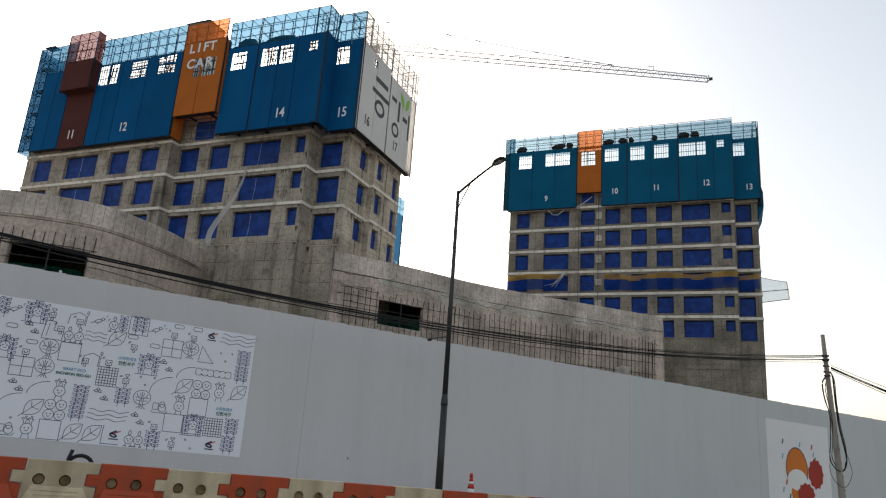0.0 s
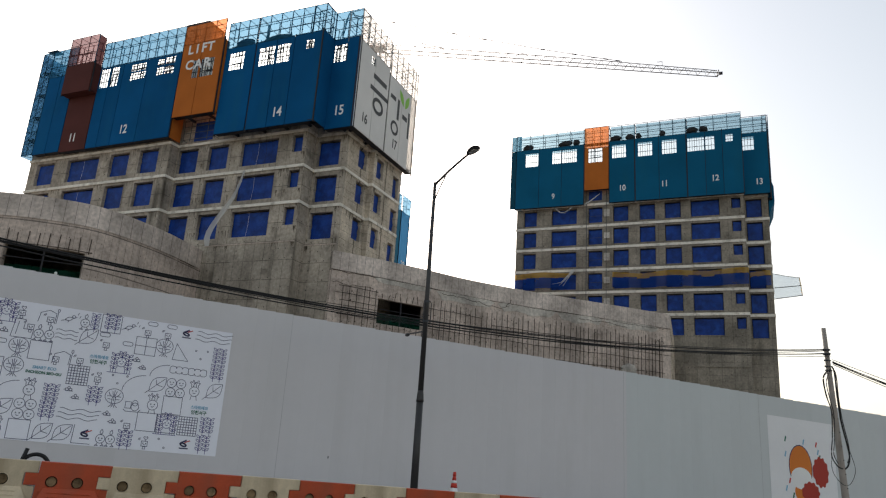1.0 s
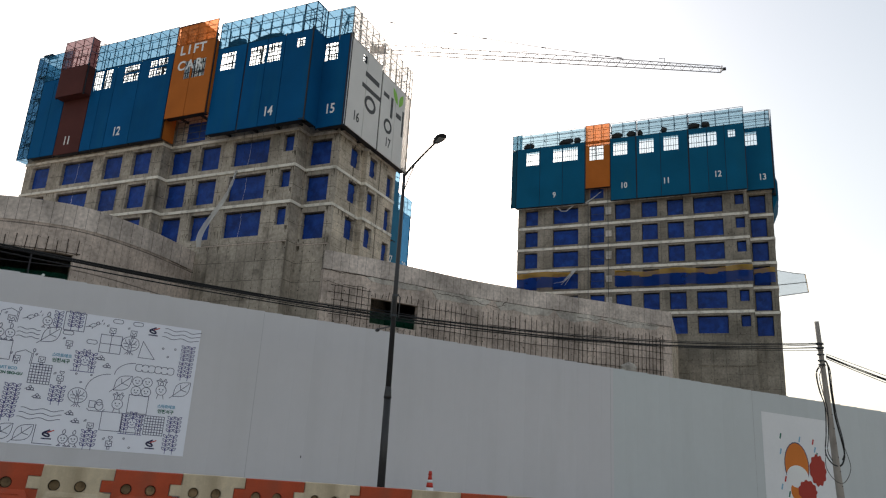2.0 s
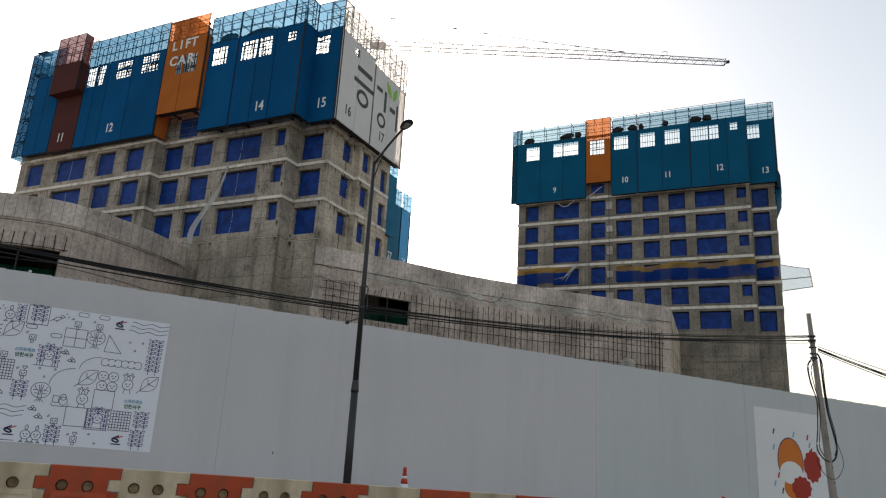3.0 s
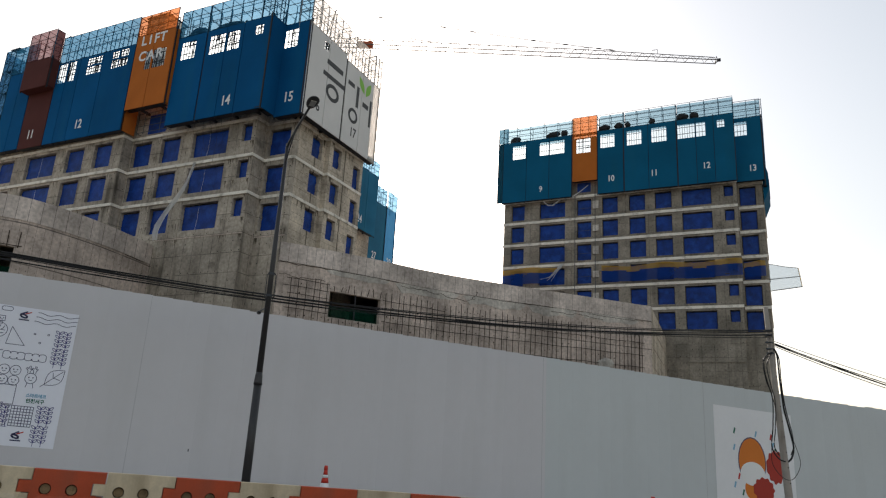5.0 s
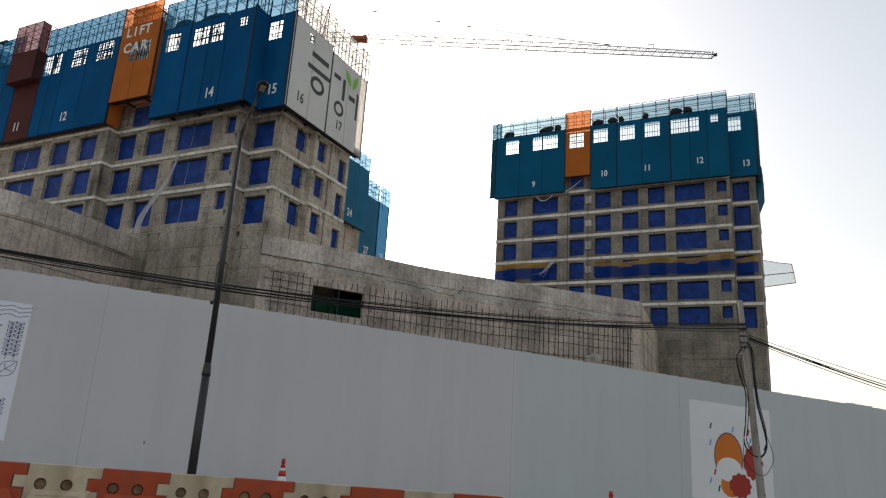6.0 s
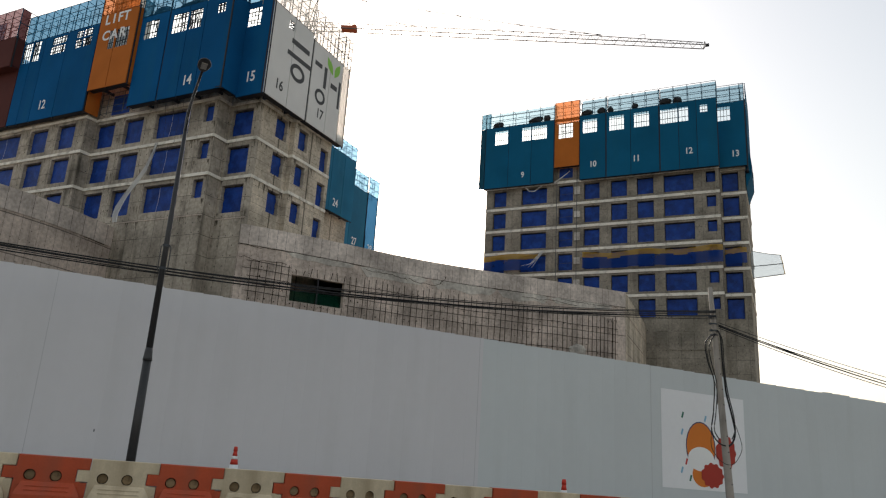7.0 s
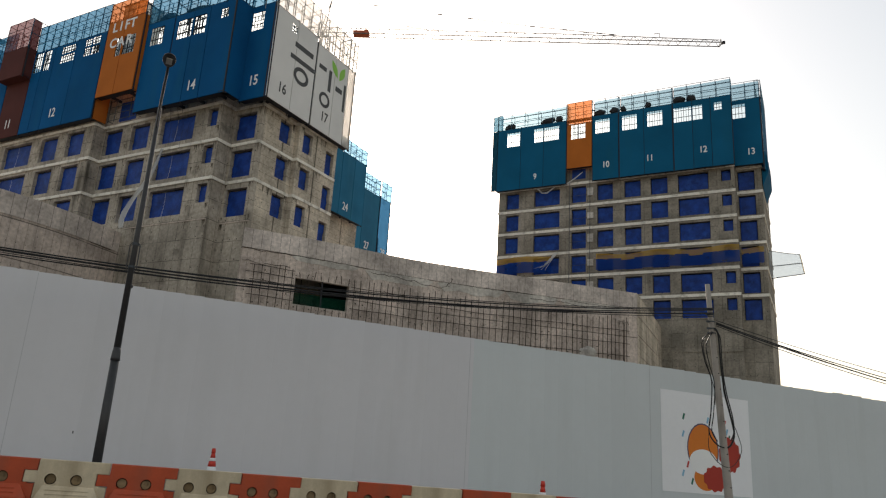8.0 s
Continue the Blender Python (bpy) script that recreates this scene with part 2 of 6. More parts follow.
M = {
    "asphalt": paint("asphalt", (0.05, 0.05, 0.052), 0.9, big=0.3, small=40, bump=0.4, local=False),
    "earth": paint("bare_earth", (0.2, 0.16, 0.11), 0.95, big=0.08, small=4, bump=0.5, local=False),
    "paver": paint("paver", (0.22, 0.205, 0.19), 0.85, big=0.5, small=20, bump=0.3, local=False),
    "kerb": paint("kerb_granite", (0.42, 0.41, 0.4), 0.8, big=2, small=60, bump=0.2, spread=0.08),
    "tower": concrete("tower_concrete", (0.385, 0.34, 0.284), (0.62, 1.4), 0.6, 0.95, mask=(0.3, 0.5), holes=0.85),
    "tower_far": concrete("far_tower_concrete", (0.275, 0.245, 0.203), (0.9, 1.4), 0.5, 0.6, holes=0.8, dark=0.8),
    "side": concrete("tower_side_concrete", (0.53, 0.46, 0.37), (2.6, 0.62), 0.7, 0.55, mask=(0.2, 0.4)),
    "podium": concrete("podium_concrete", (0.515, 0.432, 0.378), (0.4, 2.4), 0.62, 0.45, mask=(0.25, 0.45), dark=0.82),
    "parapet": concrete("parapet_concrete", (0.575, 0.503, 0.455), (0.62, 5.0), 0.7, 0.45, mask=(0.2, 0.36), holes=0.2, dark=0.85),
    "mortar": concrete("grey_mortar", (0.5, 0.465, 0.42), (5.0, 7.0), 0.1, 0.3, holes=0.0, dark=0.9),
    "band": paint("slab_edge_concrete", (0.78, 0.74, 0.66), 0.85, big=0.5, small=9, vary=0.22, local=False, dirt_or_sheen=(0.2, 0.17, 0.13), dirt_or_sheen_amount=0.6),
    # the paler blue blotches are light on the folds, painted into the tarpaulin
    "tarp": paint("blue_tarpaulin", (0.0035, 0.036, 0.215), 0.45, big=1.3, small=7, vary=0.5, bump=0.7, local=False, dirt_or_sheen=(0.015, 0.1, 0.45), dirt_or_sheen_amount=0.4, gloss=0.2),
    "navy": paint("blue_screen_board", (0.001, 0.086, 0.235), 0.75, big=0.35, small=20, vary=0.16, bump=0.05, spread=0.07, local=False, dirt_or_sheen=(0.01, 0.12, 0.22), dirt_or_sheen_amount=0.3, streak=0.8, gloss=0.05),
    "teal": paint("teal_screen_board", (0.003, 0.098, 0.195), 0.75, big=0.35, small=20, vary=0.16, bump=0.05, spread=0.06, local=False, dirt_or_sheen=(0.01, 0.1, 0.16), dirt_or_sheen_amount=0.3, streak=0.8, gloss=0.05),
    # lighter copy of the blue boards, with the sun's glare put into the colour
    "rear_blue": paint("blue_board_painted_sunlit", (0.012, 0.15, 0.27), 0.7, big=0.35, small=20, vary=0.2, bump=0.05, spread=0.12, local=False, dirt_or_sheen=(0.03, 0.2, 0.3), dirt_or_sheen_amount=0.5, streak=0.8, gloss=0.2),
    "orange": paint("orange_screen_board", (0.47, 0.135, 0.024), 0.7, big=0.5, small=20, vary=0.14, bump=0.05, spread=0.05, local=False, dirt_or_sheen=(0.4, 0.11, 0.02), dirt_or_sheen_amount=0.4, streak=0.9, gloss=0.08),
    "brown": paint("brown_screen_board", (0.092, 0.031, 0.028), 0.7, big=0.5, small=20, vary=0.15, bump=0.05, local=False, gloss=0.06),
    "white_board": paint("white_screen_board", (0.72, 0.705, 0.68), 0.6, big=0.4, small=15, vary=0.08, bump=0.04, local=False),
    "gauze_blue": gauze("blue_gauze", (0.14, 0.29, 0.38), 0.42, film=(0.42, 0.58, 0.66)),
    "gauze_near": gauze("light_blue_gauze", (0.035, 0.17, 0.31), 0.55, film=(0.19, 0.36, 0.50)),
    "gauze_edge": gauze("pale_blue_edge_net", (0.12, 0.3, 0.45), 0.25, film=(0.42, 0.56, 0.66)),
    "gauze_pale": gauze("pale_catch_net", (0.6, 0.66, 0.72), 0.4, film=(0.76, 0.83, 0.88)),
    "poster": paint("poster_vinyl", (0.84, 0.835, 0.84), 0.5, big=0.6, small=6, vary=0.03, bump=0.05, local=False),
    "seam": paint("seam_sealant", (0.36, 0.36, 0.37), 0.7, vary=0.2, bump=0.0, local=False),
    "gauze_dark": gauze("dark_teal_gauze", (0.01, 0.09, 0.15), 0.9, film=(0.3, 0.45, 0.5)),
    "gauze_orange": gauze("orange_gauze", (0.75, 0.19, 0.04), 0.6, film=(0.75, 0.34, 0.18)),
    "gauze_brown": gauze("brown_gauze", (0.17, 0.07, 0.07), 0.6, film=(0.42, 0.32, 0.33)),
    "gauze_white": gauze("white_gauze", (0.6, 0.57, 0.52), 0.72),
    "gauze_window": gauze("pale_window_mesh", (0.3, 0.42, 0.5), 0.06, film=(0.88, 0.93, 0.95)),
    "gauze_net": gauze("safety_net", (0.015, 0.075, 0.38), 0.7),
    "gauze_yellow": gauze("yellow_net", (0.75, 0.44, 0.06), 0.55),
    "green": gauze("green_net", (0.003, 0.055, 0.034), 0.85),
    "sheet": gauze("plastic_sheet", (0.8, 0.8, 0.78), 0.75),
    "blue_steel": paint("blue_painted_steel", (0.015, 0.075, 0.13), 0.6, 0.1, bump=0.0, local=False),
    "steel": paint("weathered_steel", (0.07, 0.08, 0.09), 0.6, 0.3, bump=0.0, local=False),
    "steel_dark": paint("dark_steel", (0.03, 0.03, 0.035), 0.6, 0.3, bump=0.0, local=False),
    "stain": paint("run_off_stain", (0.13, 0.11, 0.085), 0.95, vary=0.35, bump=0.0, local=False, gloss=0.05),
    "rust": paint("rusty_steel", (0.045, 0.03, 0.022), 0.85, 0.2, bump=0.0, local=False),
    "pale_steel": paint("pale_steel", (0.30, 0.29, 0.28), 0.5, 0.3, bump=0.0, local=False),
    "crane": paint("crane_paint", (0.15, 0.145, 0.14), 0.5, 0.2, bump=0.0, local=False),
    "crane_red": paint("crane_red_paint", (0.45, 0.1, 0.04), 0.5, 0.1, bump=0.0, local=False),
    "panel": paint("hoarding_panel", (0.615, 0.6, 0.615), 0.36, big=0.25, small=3, vary=0.03, bump=0.02, spread=0.012, local=False, dirt_or_sheen=(0.5, 0.49, 0.48), dirt_or_sheen_amount=0.2, streak=1.4, gloss=0.55),
    "panel_b": paint("hoarding_panel_pale", (0.575, 0.605, 0.61), 0.36, big=0.25, small=3, vary=0.03, bump=0.02, spread=0.012, local=False, dirt_or_sheen=(0.48, 0.5, 0.49), dirt_or_sheen_amount=0.2, streak=1.4, gloss=0.55),
    "banner": paint("banner_vinyl", (0.88, 0.89, 0.965), 0.5, big=0.6, small=6, vary=0.03, bump=0.05, local=False),
    "ink": paint("ink_line", (0.05, 0.052, 0.13), 0.6, vary=0.1, bump=0),
    "ink_violet": paint("ink_violet", (0.075, 0.07, 0.26), 0.6, vary=0.1, bump=0),
    "ink_teal": paint("ink_teal", (0.02, 0.28, 0.30), 0.6, vary=0.1, bump=0),
    "ink_green": paint("ink_green", (0.02, 0.15, 0.10), 0.6, vary=0.1, bump=0),
    "ink_blue": paint("ink_blue", (0.22, 0.45, 0.62), 0.6, vary=0.1, bump=0),
    "ink_red": paint("ink_red", (0.55, 0.03, 0.02), 0.6, vary=0.1, bump=0),
    "print_orange": paint("print_orange", (0.72, 0.20, 0.025), 0.55, vary=0.06, bump=0),
    "print_red": paint("print_red", (0.42, 0.04, 0.025), 0.55, vary=0.06, bump=0),
    "print_white": paint("print_white", (0.86, 0.85, 0.83), 0.55, vary=0.04, bump=0),
    "grey_print": paint("grey_print", (0.07, 0.07, 0.07), 0.6, vary=0.1, bump=0),
    "green_print": paint("green_print", (0.25, 0.55, 0.08), 0.6, vary=0.1, bump=0),
    "white_paint": paint("white_paint", (0.8, 0.8, 0.8), 0.6, vary=0.06, bump=0, local=False),
    "pole": paint("dark_pole_paint", (0.045, 0.044, 0.045), 0.38, 0.2, bump=0.03),
    "lens": paint("lamp_glass", (0.45, 0.44, 0.4), 0.25, bump=0),
    "pole_concrete": paint("pole_concrete", (0.36, 0.32, 0.28), 0.85, big=2.0, small=30, bump=0.25, dirt_or_sheen=(0.14, 0.12, 0.1), dirt_or_sheen_amount=0.6, streak=3.0),
    "rubber": paint("black_cable", (0.012, 0.012, 0.013), 0.5, bump=0),
    "plastic_red": paint("red_plastic", (0.48, 0.073, 0.025), 0.42, big=2.5, small=30, vary=0.14, bump=0.06, spread=0.08, dirt_or_sheen=(0.3, 0.09, 0.05), dirt_or_sheen_amount=0.4, streak=2.5),
    "plastic_cream": paint("cream_plastic", (0.63, 0.515, 0.355), 0.42, big=3.5, small=30, vary=0.16, bump=0.12, spread=0.1, dirt_or_sheen=(0.33, 0.245, 0.15), dirt_or_sheen_amount=0.6, streak=2.5),
    "plug": paint("brown_foam_plug", (0.24, 0.165, 0.09), 0.9, big=12, small=60, vary=0.4, bump=0.6, spread=0.3),
    "cone_red": paint("cone_red", (0.6, 0.05, 0.03), 0.45, vary=0.1, bump=0.03),
    "cone_white": paint("cone_white", (0.8, 0.8, 0.8), 0.45, vary=0.06, bump=0.03),
}

# ---- building blocks ----
ORIGIN = {}


def thing(name, base, label, category, group="", kind="", turn=None):
    ob = new(name)
    ob.empty_display_size = 0.3
    ob.matrix_world = turn if turn is not None else Matrix.Translation(base)
    ORIGIN[ob.name] = Vector(base) if turn is None else Vector((0, 0, 0))
    return tagged(ob, label, category, group, kind)


def part(name, bm, material, parent=None, label="", smooth=False):
    """Links a bmesh as one mesh object under a thing or a part, and gives it back."""
    off = ORIGIN.get(parent.name, Vector()) if parent else Vector()
    if off.length:
        bmesh.ops.translate(bm, verts=bm.verts, vec=-off)
    bmesh.ops.recalc_face_normals(bm, faces=bm.faces)
    me = bpy.data.meshes.new(name)
    bm.to_mesh(me)
    bm.free()
    me.materials.append(M[material])
    if smooth:
        for p in me.polygons:
            p.use_smooth = True
    ob = new(name, me)
    if parent:
        ob.parent = parent
        ORIGIN[ob.name] = off.copy()
    if label:
        tagged(ob, label)
    return ob


def piece(name, mesh, parent, m):
    """One of many alike pieces that share a mesh."""
    ob = new(name, mesh)
    ob.parent = parent
    ob.matrix_local = m
    return ob


def box(bm, x0, x1, y0, y1, z0, z1, m=None):
    v = [bm.verts.new(m @ Vector(p) if m else p) for p in ((x0, y0, z0), (x1, y0, z0), (x1, y1, z0), (x0, y1, z0), (x0, y0, z1), (x1, y0, z1), (x1, y1, z1), (x0, y1, z1))]
    for f in ((0, 3, 2, 1), (4, 5, 6, 7), (0, 1, 5, 4), (1, 2, 6, 5), (2, 3, 7, 6), (3, 0, 4, 7)):
        bm.faces.new([v[i] for i in f])
    return bm


def boxes(*dims):
    bm = bmesh.new()
    for d in dims:
        box(bm, *d)
    return bm


def pbox(bm, P, u0, u1, d0, d1, z0, z1):
    """A box in a wall's own coordinates: u along it, d into it, z up."""
    v = [bm.verts.new(P(*p)) for p in ((u0, d0, z0), (u1, d0, z0), (u1, d1, z0), (u0, d1, z0), (u0, d0, z1), (u1, d0, z1), (u1, d1, z1), (u0, d1, z1))]
    for f in ((0, 3, 2, 1), (4, 5, 6, 7), (0, 1, 5, 4), (1, 2, 6, 5), (2, 3, 7, 6), (3, 0, 4, 7)):
        bm.faces.new([v[i] for i in f])
    return bm


def tube(bm, pts, r, sides=6, r1=None, cap=True):
    """A round bar along points; its radius may taper from r to r1."""
    pts = [Vector(p) for p in pts]
    rings = []
    for i, p in enumerate(pts):
        d = (pts[min(i + 1, len(pts) - 1)] - pts[max(i - 1, 0)]).normalized()
        a = d.orthogonal().normalized() if abs(d.z) > 0.99 else d.cross(Vector((0, 0, 1))).normalized()
        b = d.cross(a)
        rr = r if r1 is None else r + (r1 - r) * i / (len(pts) - 1)
        rings.append([bm.verts.new(p + rr * (math.cos(t) * a + math.sin(t) * b)) for t in (math.tau * k / sides for k in range(sides))])
    for A, B in zip(rings, rings[1:]):
        for k in range(sides):
            bm.faces.new((A[k], A[(k + 1) % sides], B[(k + 1) % sides], B[k]))
    if cap:
        bm.faces.new(rings[0][::-1]), bm.faces.new(rings[-1])
    return bm


def pierced(bm, P, u0, u1, z0, z1, holes=(), thick=0.3, cuts=()):
    """A wall of a thickness with openings (u0, u1, z0, z1) that go through it."""
    us = sorted({u0, u1, *[c for c in cuts if u0 < c < u1], *[c for h in holes for c in h[:2] if u0 < c < u1]})
    zs = sorted({z0, z1, *[c for h in holes for c in h[2:] if z0 < c < z1]})
    cache = {}

    def V(u, d, z):
        key = (round(u, 4), d, round(z, 4))
        if key not in cache:
            cache[key] = bm.verts.new(P(u, d, z))
        return cache[key]

    def full(i, j):
        if not (0 <= i < len(us) - 1 and 0 <= j < len(zs) - 1):
            return False
        cu, cz = (us[i] + us[i + 1]) / 2, (zs[j] + zs[j + 1]) / 2
        return not any(h[0] < cu < h[1] and h[2] < cz < h[3] for h in holes)

    for i in range(len(us) - 1):
        for j in range(len(zs) - 1):
            if not full(i, j):
                continue
            a, b, c, d = us[i], us[i + 1], zs[j], zs[j + 1]
            bm.faces.new((V(a, 0, c), V(b, 0, c), V(b, 0, d), V(a, 0, d)))
            bm.faces.new((V(a, thick, c), V(a, thick, d), V(b, thick, d), V(b, thick, c)))
            for di, dj, q in ((-1, 0, ((a, c), (a, d))), (1, 0, ((b, d), (b, c))), (0, -1, ((b, c), (a, c))), (0, 1, ((a, d), (b, d)))):
                if not full(i + di, j + dj):
                    (p0, q0), (p1, q1) = q
                    bm.faces.new((V(p0, 0, q0), V(p1, 0, q1), V(p1, thick, q1), V(p0, thick, q0)))
    return bm


def front(y):
    """Wall coordinates of a face that looks towards -y."""
    return lambda u, d, z: Vector((u, y + d, z))


def side(x):
    """Wall coordinates of a face that looks towards +x."""
    return lambda u, d, z: Vector((x - d, u, z))


def letters(text, size, m, bold=0.0):
    """The letters of a text as a thin raised mesh at the pose m."""
    cu = bpy.data.curves.new("letters", "FONT")
    cu.body, cu.size, cu.extrude, cu.align_x, cu.offset = text, size, 0.004, "CENTER", bold
    cu.resolution_u = 3
    ob = new("letters", cu)
    bpy.context.view_layer.update()
    me = bpy.data.meshes.new_from_object(ob.evaluated_get(bpy.context.evaluated_depsgraph_get()))
    bpy.data.objects.remove(ob)
    bm = bmesh.new()
    bm.from_mesh(me)
    bpy.data.meshes.remove(me)
    bm.transform(m)
    return bm


# ---- ground, road, pavement ----
bm = bmesh.new()
ss = [-3000, -150, -60, 0, 60, 150, 3000]
nn = [-3000, -200, -40, 40, 200, 3000]
gv = [[bm.verts.new(Vector((s * UX - n * UY, s * UY + n * UX, ground_z(s) - 0.02))) for n in nn] for s in ss]
for i in range(len(ss) - 1):
    for j in range(len(nn) - 1):
        bm.faces.new((gv[i][j], gv[i + 1][j], gv[i + 1][j + 1], gv[i][j + 1]))
tagged(part("ground", bm, "earth"), "bare sandy earth reaching to the horizon", "ground", kind="structure")


def strip(s0, s1, n0, n1, h0, h1):
    b = bmesh.new()
    v = [b.verts.new(street(s, n, h)) for h in (h0, h1) for s, n in ((s0, n0), (s1, n0), (s1, n1), (s0, n1))]
    for f in ((0, 3, 2, 1), (4, 5, 6, 7), (0, 1, 5, 4), (1, 2, 6, 5), (2, 3, 7, 6), (3, 0, 4, 7)):
        b.faces.new([v[i] for i in f])
    return b


tagged(part("road", strip(-140, 140, -6.0, 15.35, -0.3, 0.0), "asphalt"), "grey asphalt road surface falling gently", "road", kind="structure")
tagged(part("pavement", strip(-140, 140, 15.55, 23.7, -0.3, 0.15), "paver"), "pale paved footway behind the barriers", "pavement", kind="structure")
tagged(part("kerb", strip(-140, 140, 15.352, 15.548, -0.3, 0.16), "kerb"), "light granite kerb along the road", "kerb", kind="structure")

# ---- podium: curved ramp walls in front of the towers ----
DECK, TOP = 13.1, 14.4


def curve_wall(points):
    """Wall coordinates along a smooth plan curve; d runs to the left of its direction."""
    pts = [Vector(p) for p in points]
    fine = []
    for i in range(len(pts) - 1):
        p0, p1, p2, p3 = pts[max(i - 1, 0)], pts[i], pts[i + 1], pts[min(i + 2, len(pts) - 1)]
        for k in range(8):
            t = k / 8
            fine.append(0.5 * ((2 * p1) + (p2 - p0) * t + (2 * p0 - 5 * p1 + 4 * p2 - p3) * t * t + (3 * p1 - p0 - 3 * p2 + p3) * t ** 3))
    fine.append(pts[-1])
    run = [0.0]
    for a, b in zip(fine, fine[1:]):
        run.append(run[-1] + (b - a).length)

    def P(u, d, z):
        i = max(0, min(len(run) - 2, int(np.searchsorted(run, u)) - 1))
        t = (u - run[i]) / (run[i + 1] - run[i])
        q = fine[i].lerp(fine[i + 1], t)
        e = (fine[i + 1] - fine[i]).normalized()
        return Vector((q.x - d * e.y, q.y + d * e.x, z))
    return P, run


RW, rw_run = curve_wall([(-25.3, 41.1), (-23.3, 43.8), (-21.15, 47.15), (-18.7, 51.3), (-15.3, 55.6), (-10.4, 60.9), (-5.4, 66.4)])
LW, lw_run = curve_wall([(-52.0, 22.6), (-45.0, 23.7), (-39.7, 26.3), (-37.2, 27.9), (-35.35, 30.3), (-35.15, 34.4), (-35.75, 38.2), (-36.2, 40.15)])

rlen, llen = rw_run[-1], lw_run[-1]
rw_hole = (3.72, 7.63, 9.55, 11.34)
RTOP, RBASE = 14.17, 12.87
wall_r = thing("podium_wall_right", (-15, 56, -2), "curved bare concrete podium wall with a dark opening", "wall", kind="structure")
part("wall", pierced(bmesh.new(), RW, 0, rlen, -4, RBASE, [rw_hole], 0.4, rw_run), "podium", wall_r)
part("parapet", pierced(bmesh.new(), lambda u, d, z: RW(u, d - 0.04, z), 0, rlen, RBASE, RTOP, (), 0.36, rw_run), "parapet", wall_r, "smooth pale concrete upstand")
def SIDE_END(u, d, z):
    return Vector((-5.4 - 0.0745 * (u - 66.55) - d, u, z))


part("return_wall", pierced(bmesh.new(), SIDE_END, 66.55, 83.0, -4, RTOP, (), 0.4), "side", wall_r)
for i in range(6):
    part("shutter_ledge", pbox(bmesh.new(), SIDE_END, 66.6, 82.9, -0.035, 0, 4.1 + 1.65 * i, 4.15 + 1.65 * i), "podium", wall_r)

lw_hole = (14.2, 18.55, 8.6, 11.34)
wall_l = thing("podium_wall_left", (-37, 30, -1), "curved bare concrete ramp wall with a long dark opening", "wall", kind="structure")
part("wall", pierced(bmesh.new(), LW, 0, llen, -4, 13.0, [lw_hole], 0.4, lw_run), "podium", wall_l)
part("parapet", pierced(bmesh.new(), lambda u, d, z: LW(u, d - 0.05, z), 0, llen - 0.02, 13.0, TOP, (), 0.38, lw_run), "parapet", wall_l, "smooth pale concrete upstand")

def ragged(P, a, b, z, jag, seed, d=-0.03):
    """A wandering line along a wall, as points."""
    n_q = max(4, int((b - a) / 0.16))
    return [P(a + (b - a) * q / n_q, d, z + jag * noise.noise((q * 0.21, seed, 0)) + jag * 0.5 * noise.noise((q * 0.7, seed, 4))) for q in range(n_q + 1)]


# smooth mortar made good below the upstand, with ragged lips and cracks
for seed, (a, b_, deep_) in enumerate(((3.2, 8.3, 0.34), (8.7, 14.3, 0.62), (14.6, 20.2, 0.6), (20.3, 24.9, 0.66), (25.0, rlen - 1.2, 0.5))):
    nq = int((b_ - a) / 0.15)
    ups, dns = [], []
    for q in range(nq + 1):
        u_q = a + (b_ - a) * q / nq
        ends = min(1.0, min(q, nq - q) / nq * 9)
        ups.append((u_q, RBASE - 0.02 - 0.1 * (1 - ends) + 0.03 * noise.noise((u_q * 1.7, 1, 0))))
        dns.append((u_q, RBASE - 0.12 - deep_ * ends * (0.85 + 0.35 * noise.noise((u_q * 0.7, 5, seed))) + 0.05 * noise.noise((u_q * 3.7, 8, 0))))
    g = bmesh.new()
    fr = [[g.verts.new(RW(u_q, -0.022, z)) for u_q, z in row] for row in (dns, ups)]
    bk = [[g.verts.new(RW(u_q, 0.0, z)) for u_q, z in row] for row in (dns, ups)]
    for q in range(nq):
        g.faces.new((fr[0][q], fr[0][q + 1], fr[1][q + 1], fr[1][q]))
        g.faces.new((fr[0][q], bk[0][q], bk[0][q + 1], fr[0][q + 1]))
        g.faces.new((fr[1][q], fr[1][q + 1], bk[1][q + 1], bk[1][q]))
    part("mortar_patch", g, "mortar", wall_r, "smooth grey mortar patch")
for P, own, a, b_, z, jag, r in ((RW, wall_r, 0.1, 3.4, 12.8, 0.12, 0.02), (RW, wall_r, 3.4, 9.0, 12.84, 0.08, 0.016), (RW, wall_r, 9.2, 12.6, 12.62, 0.2, 0.022), (RW, wall_r, 12.4, 15.6, 12.5, 0.22, 0.02), (RW, wall_r, 15.3, 20.2, 12.85, 0.06, 0.016), (RW, wall_r, 20.0, 22.6, 12.86, 0.02, 0.04), (RW, wall_r, 22.4, 27.5, 12.5, 0.14, 0.02), (RW, wall_r, 26.0, rlen - 0.8, 12.72, 0.1, 0.018), (RW, wall_r, 0.1, 3.3, 11.95, 0.14, 0.018), (LW, wall_l, 18.6, 19.7, 13.06, 0.02, 0.022), (LW, wall_l, 26.3, 28.3, 12.96, 0.05, 0.022)):
    part("crack", tube(bmesh.new(), ragged(P, a, b_, z, jag, a), r * 0.75, 4), "rust", own, "ragged dark crack")
part("crack", tube(bmesh.new(), [RW(15.35, -0.03, 12.55), RW(15.45, -0.03, 12.75), RW(15.75, -0.03, 12.95), RW(15.8, -0.05, 13.2)], 0.025, 4), "rust", wall_r, "ragged dark crack")

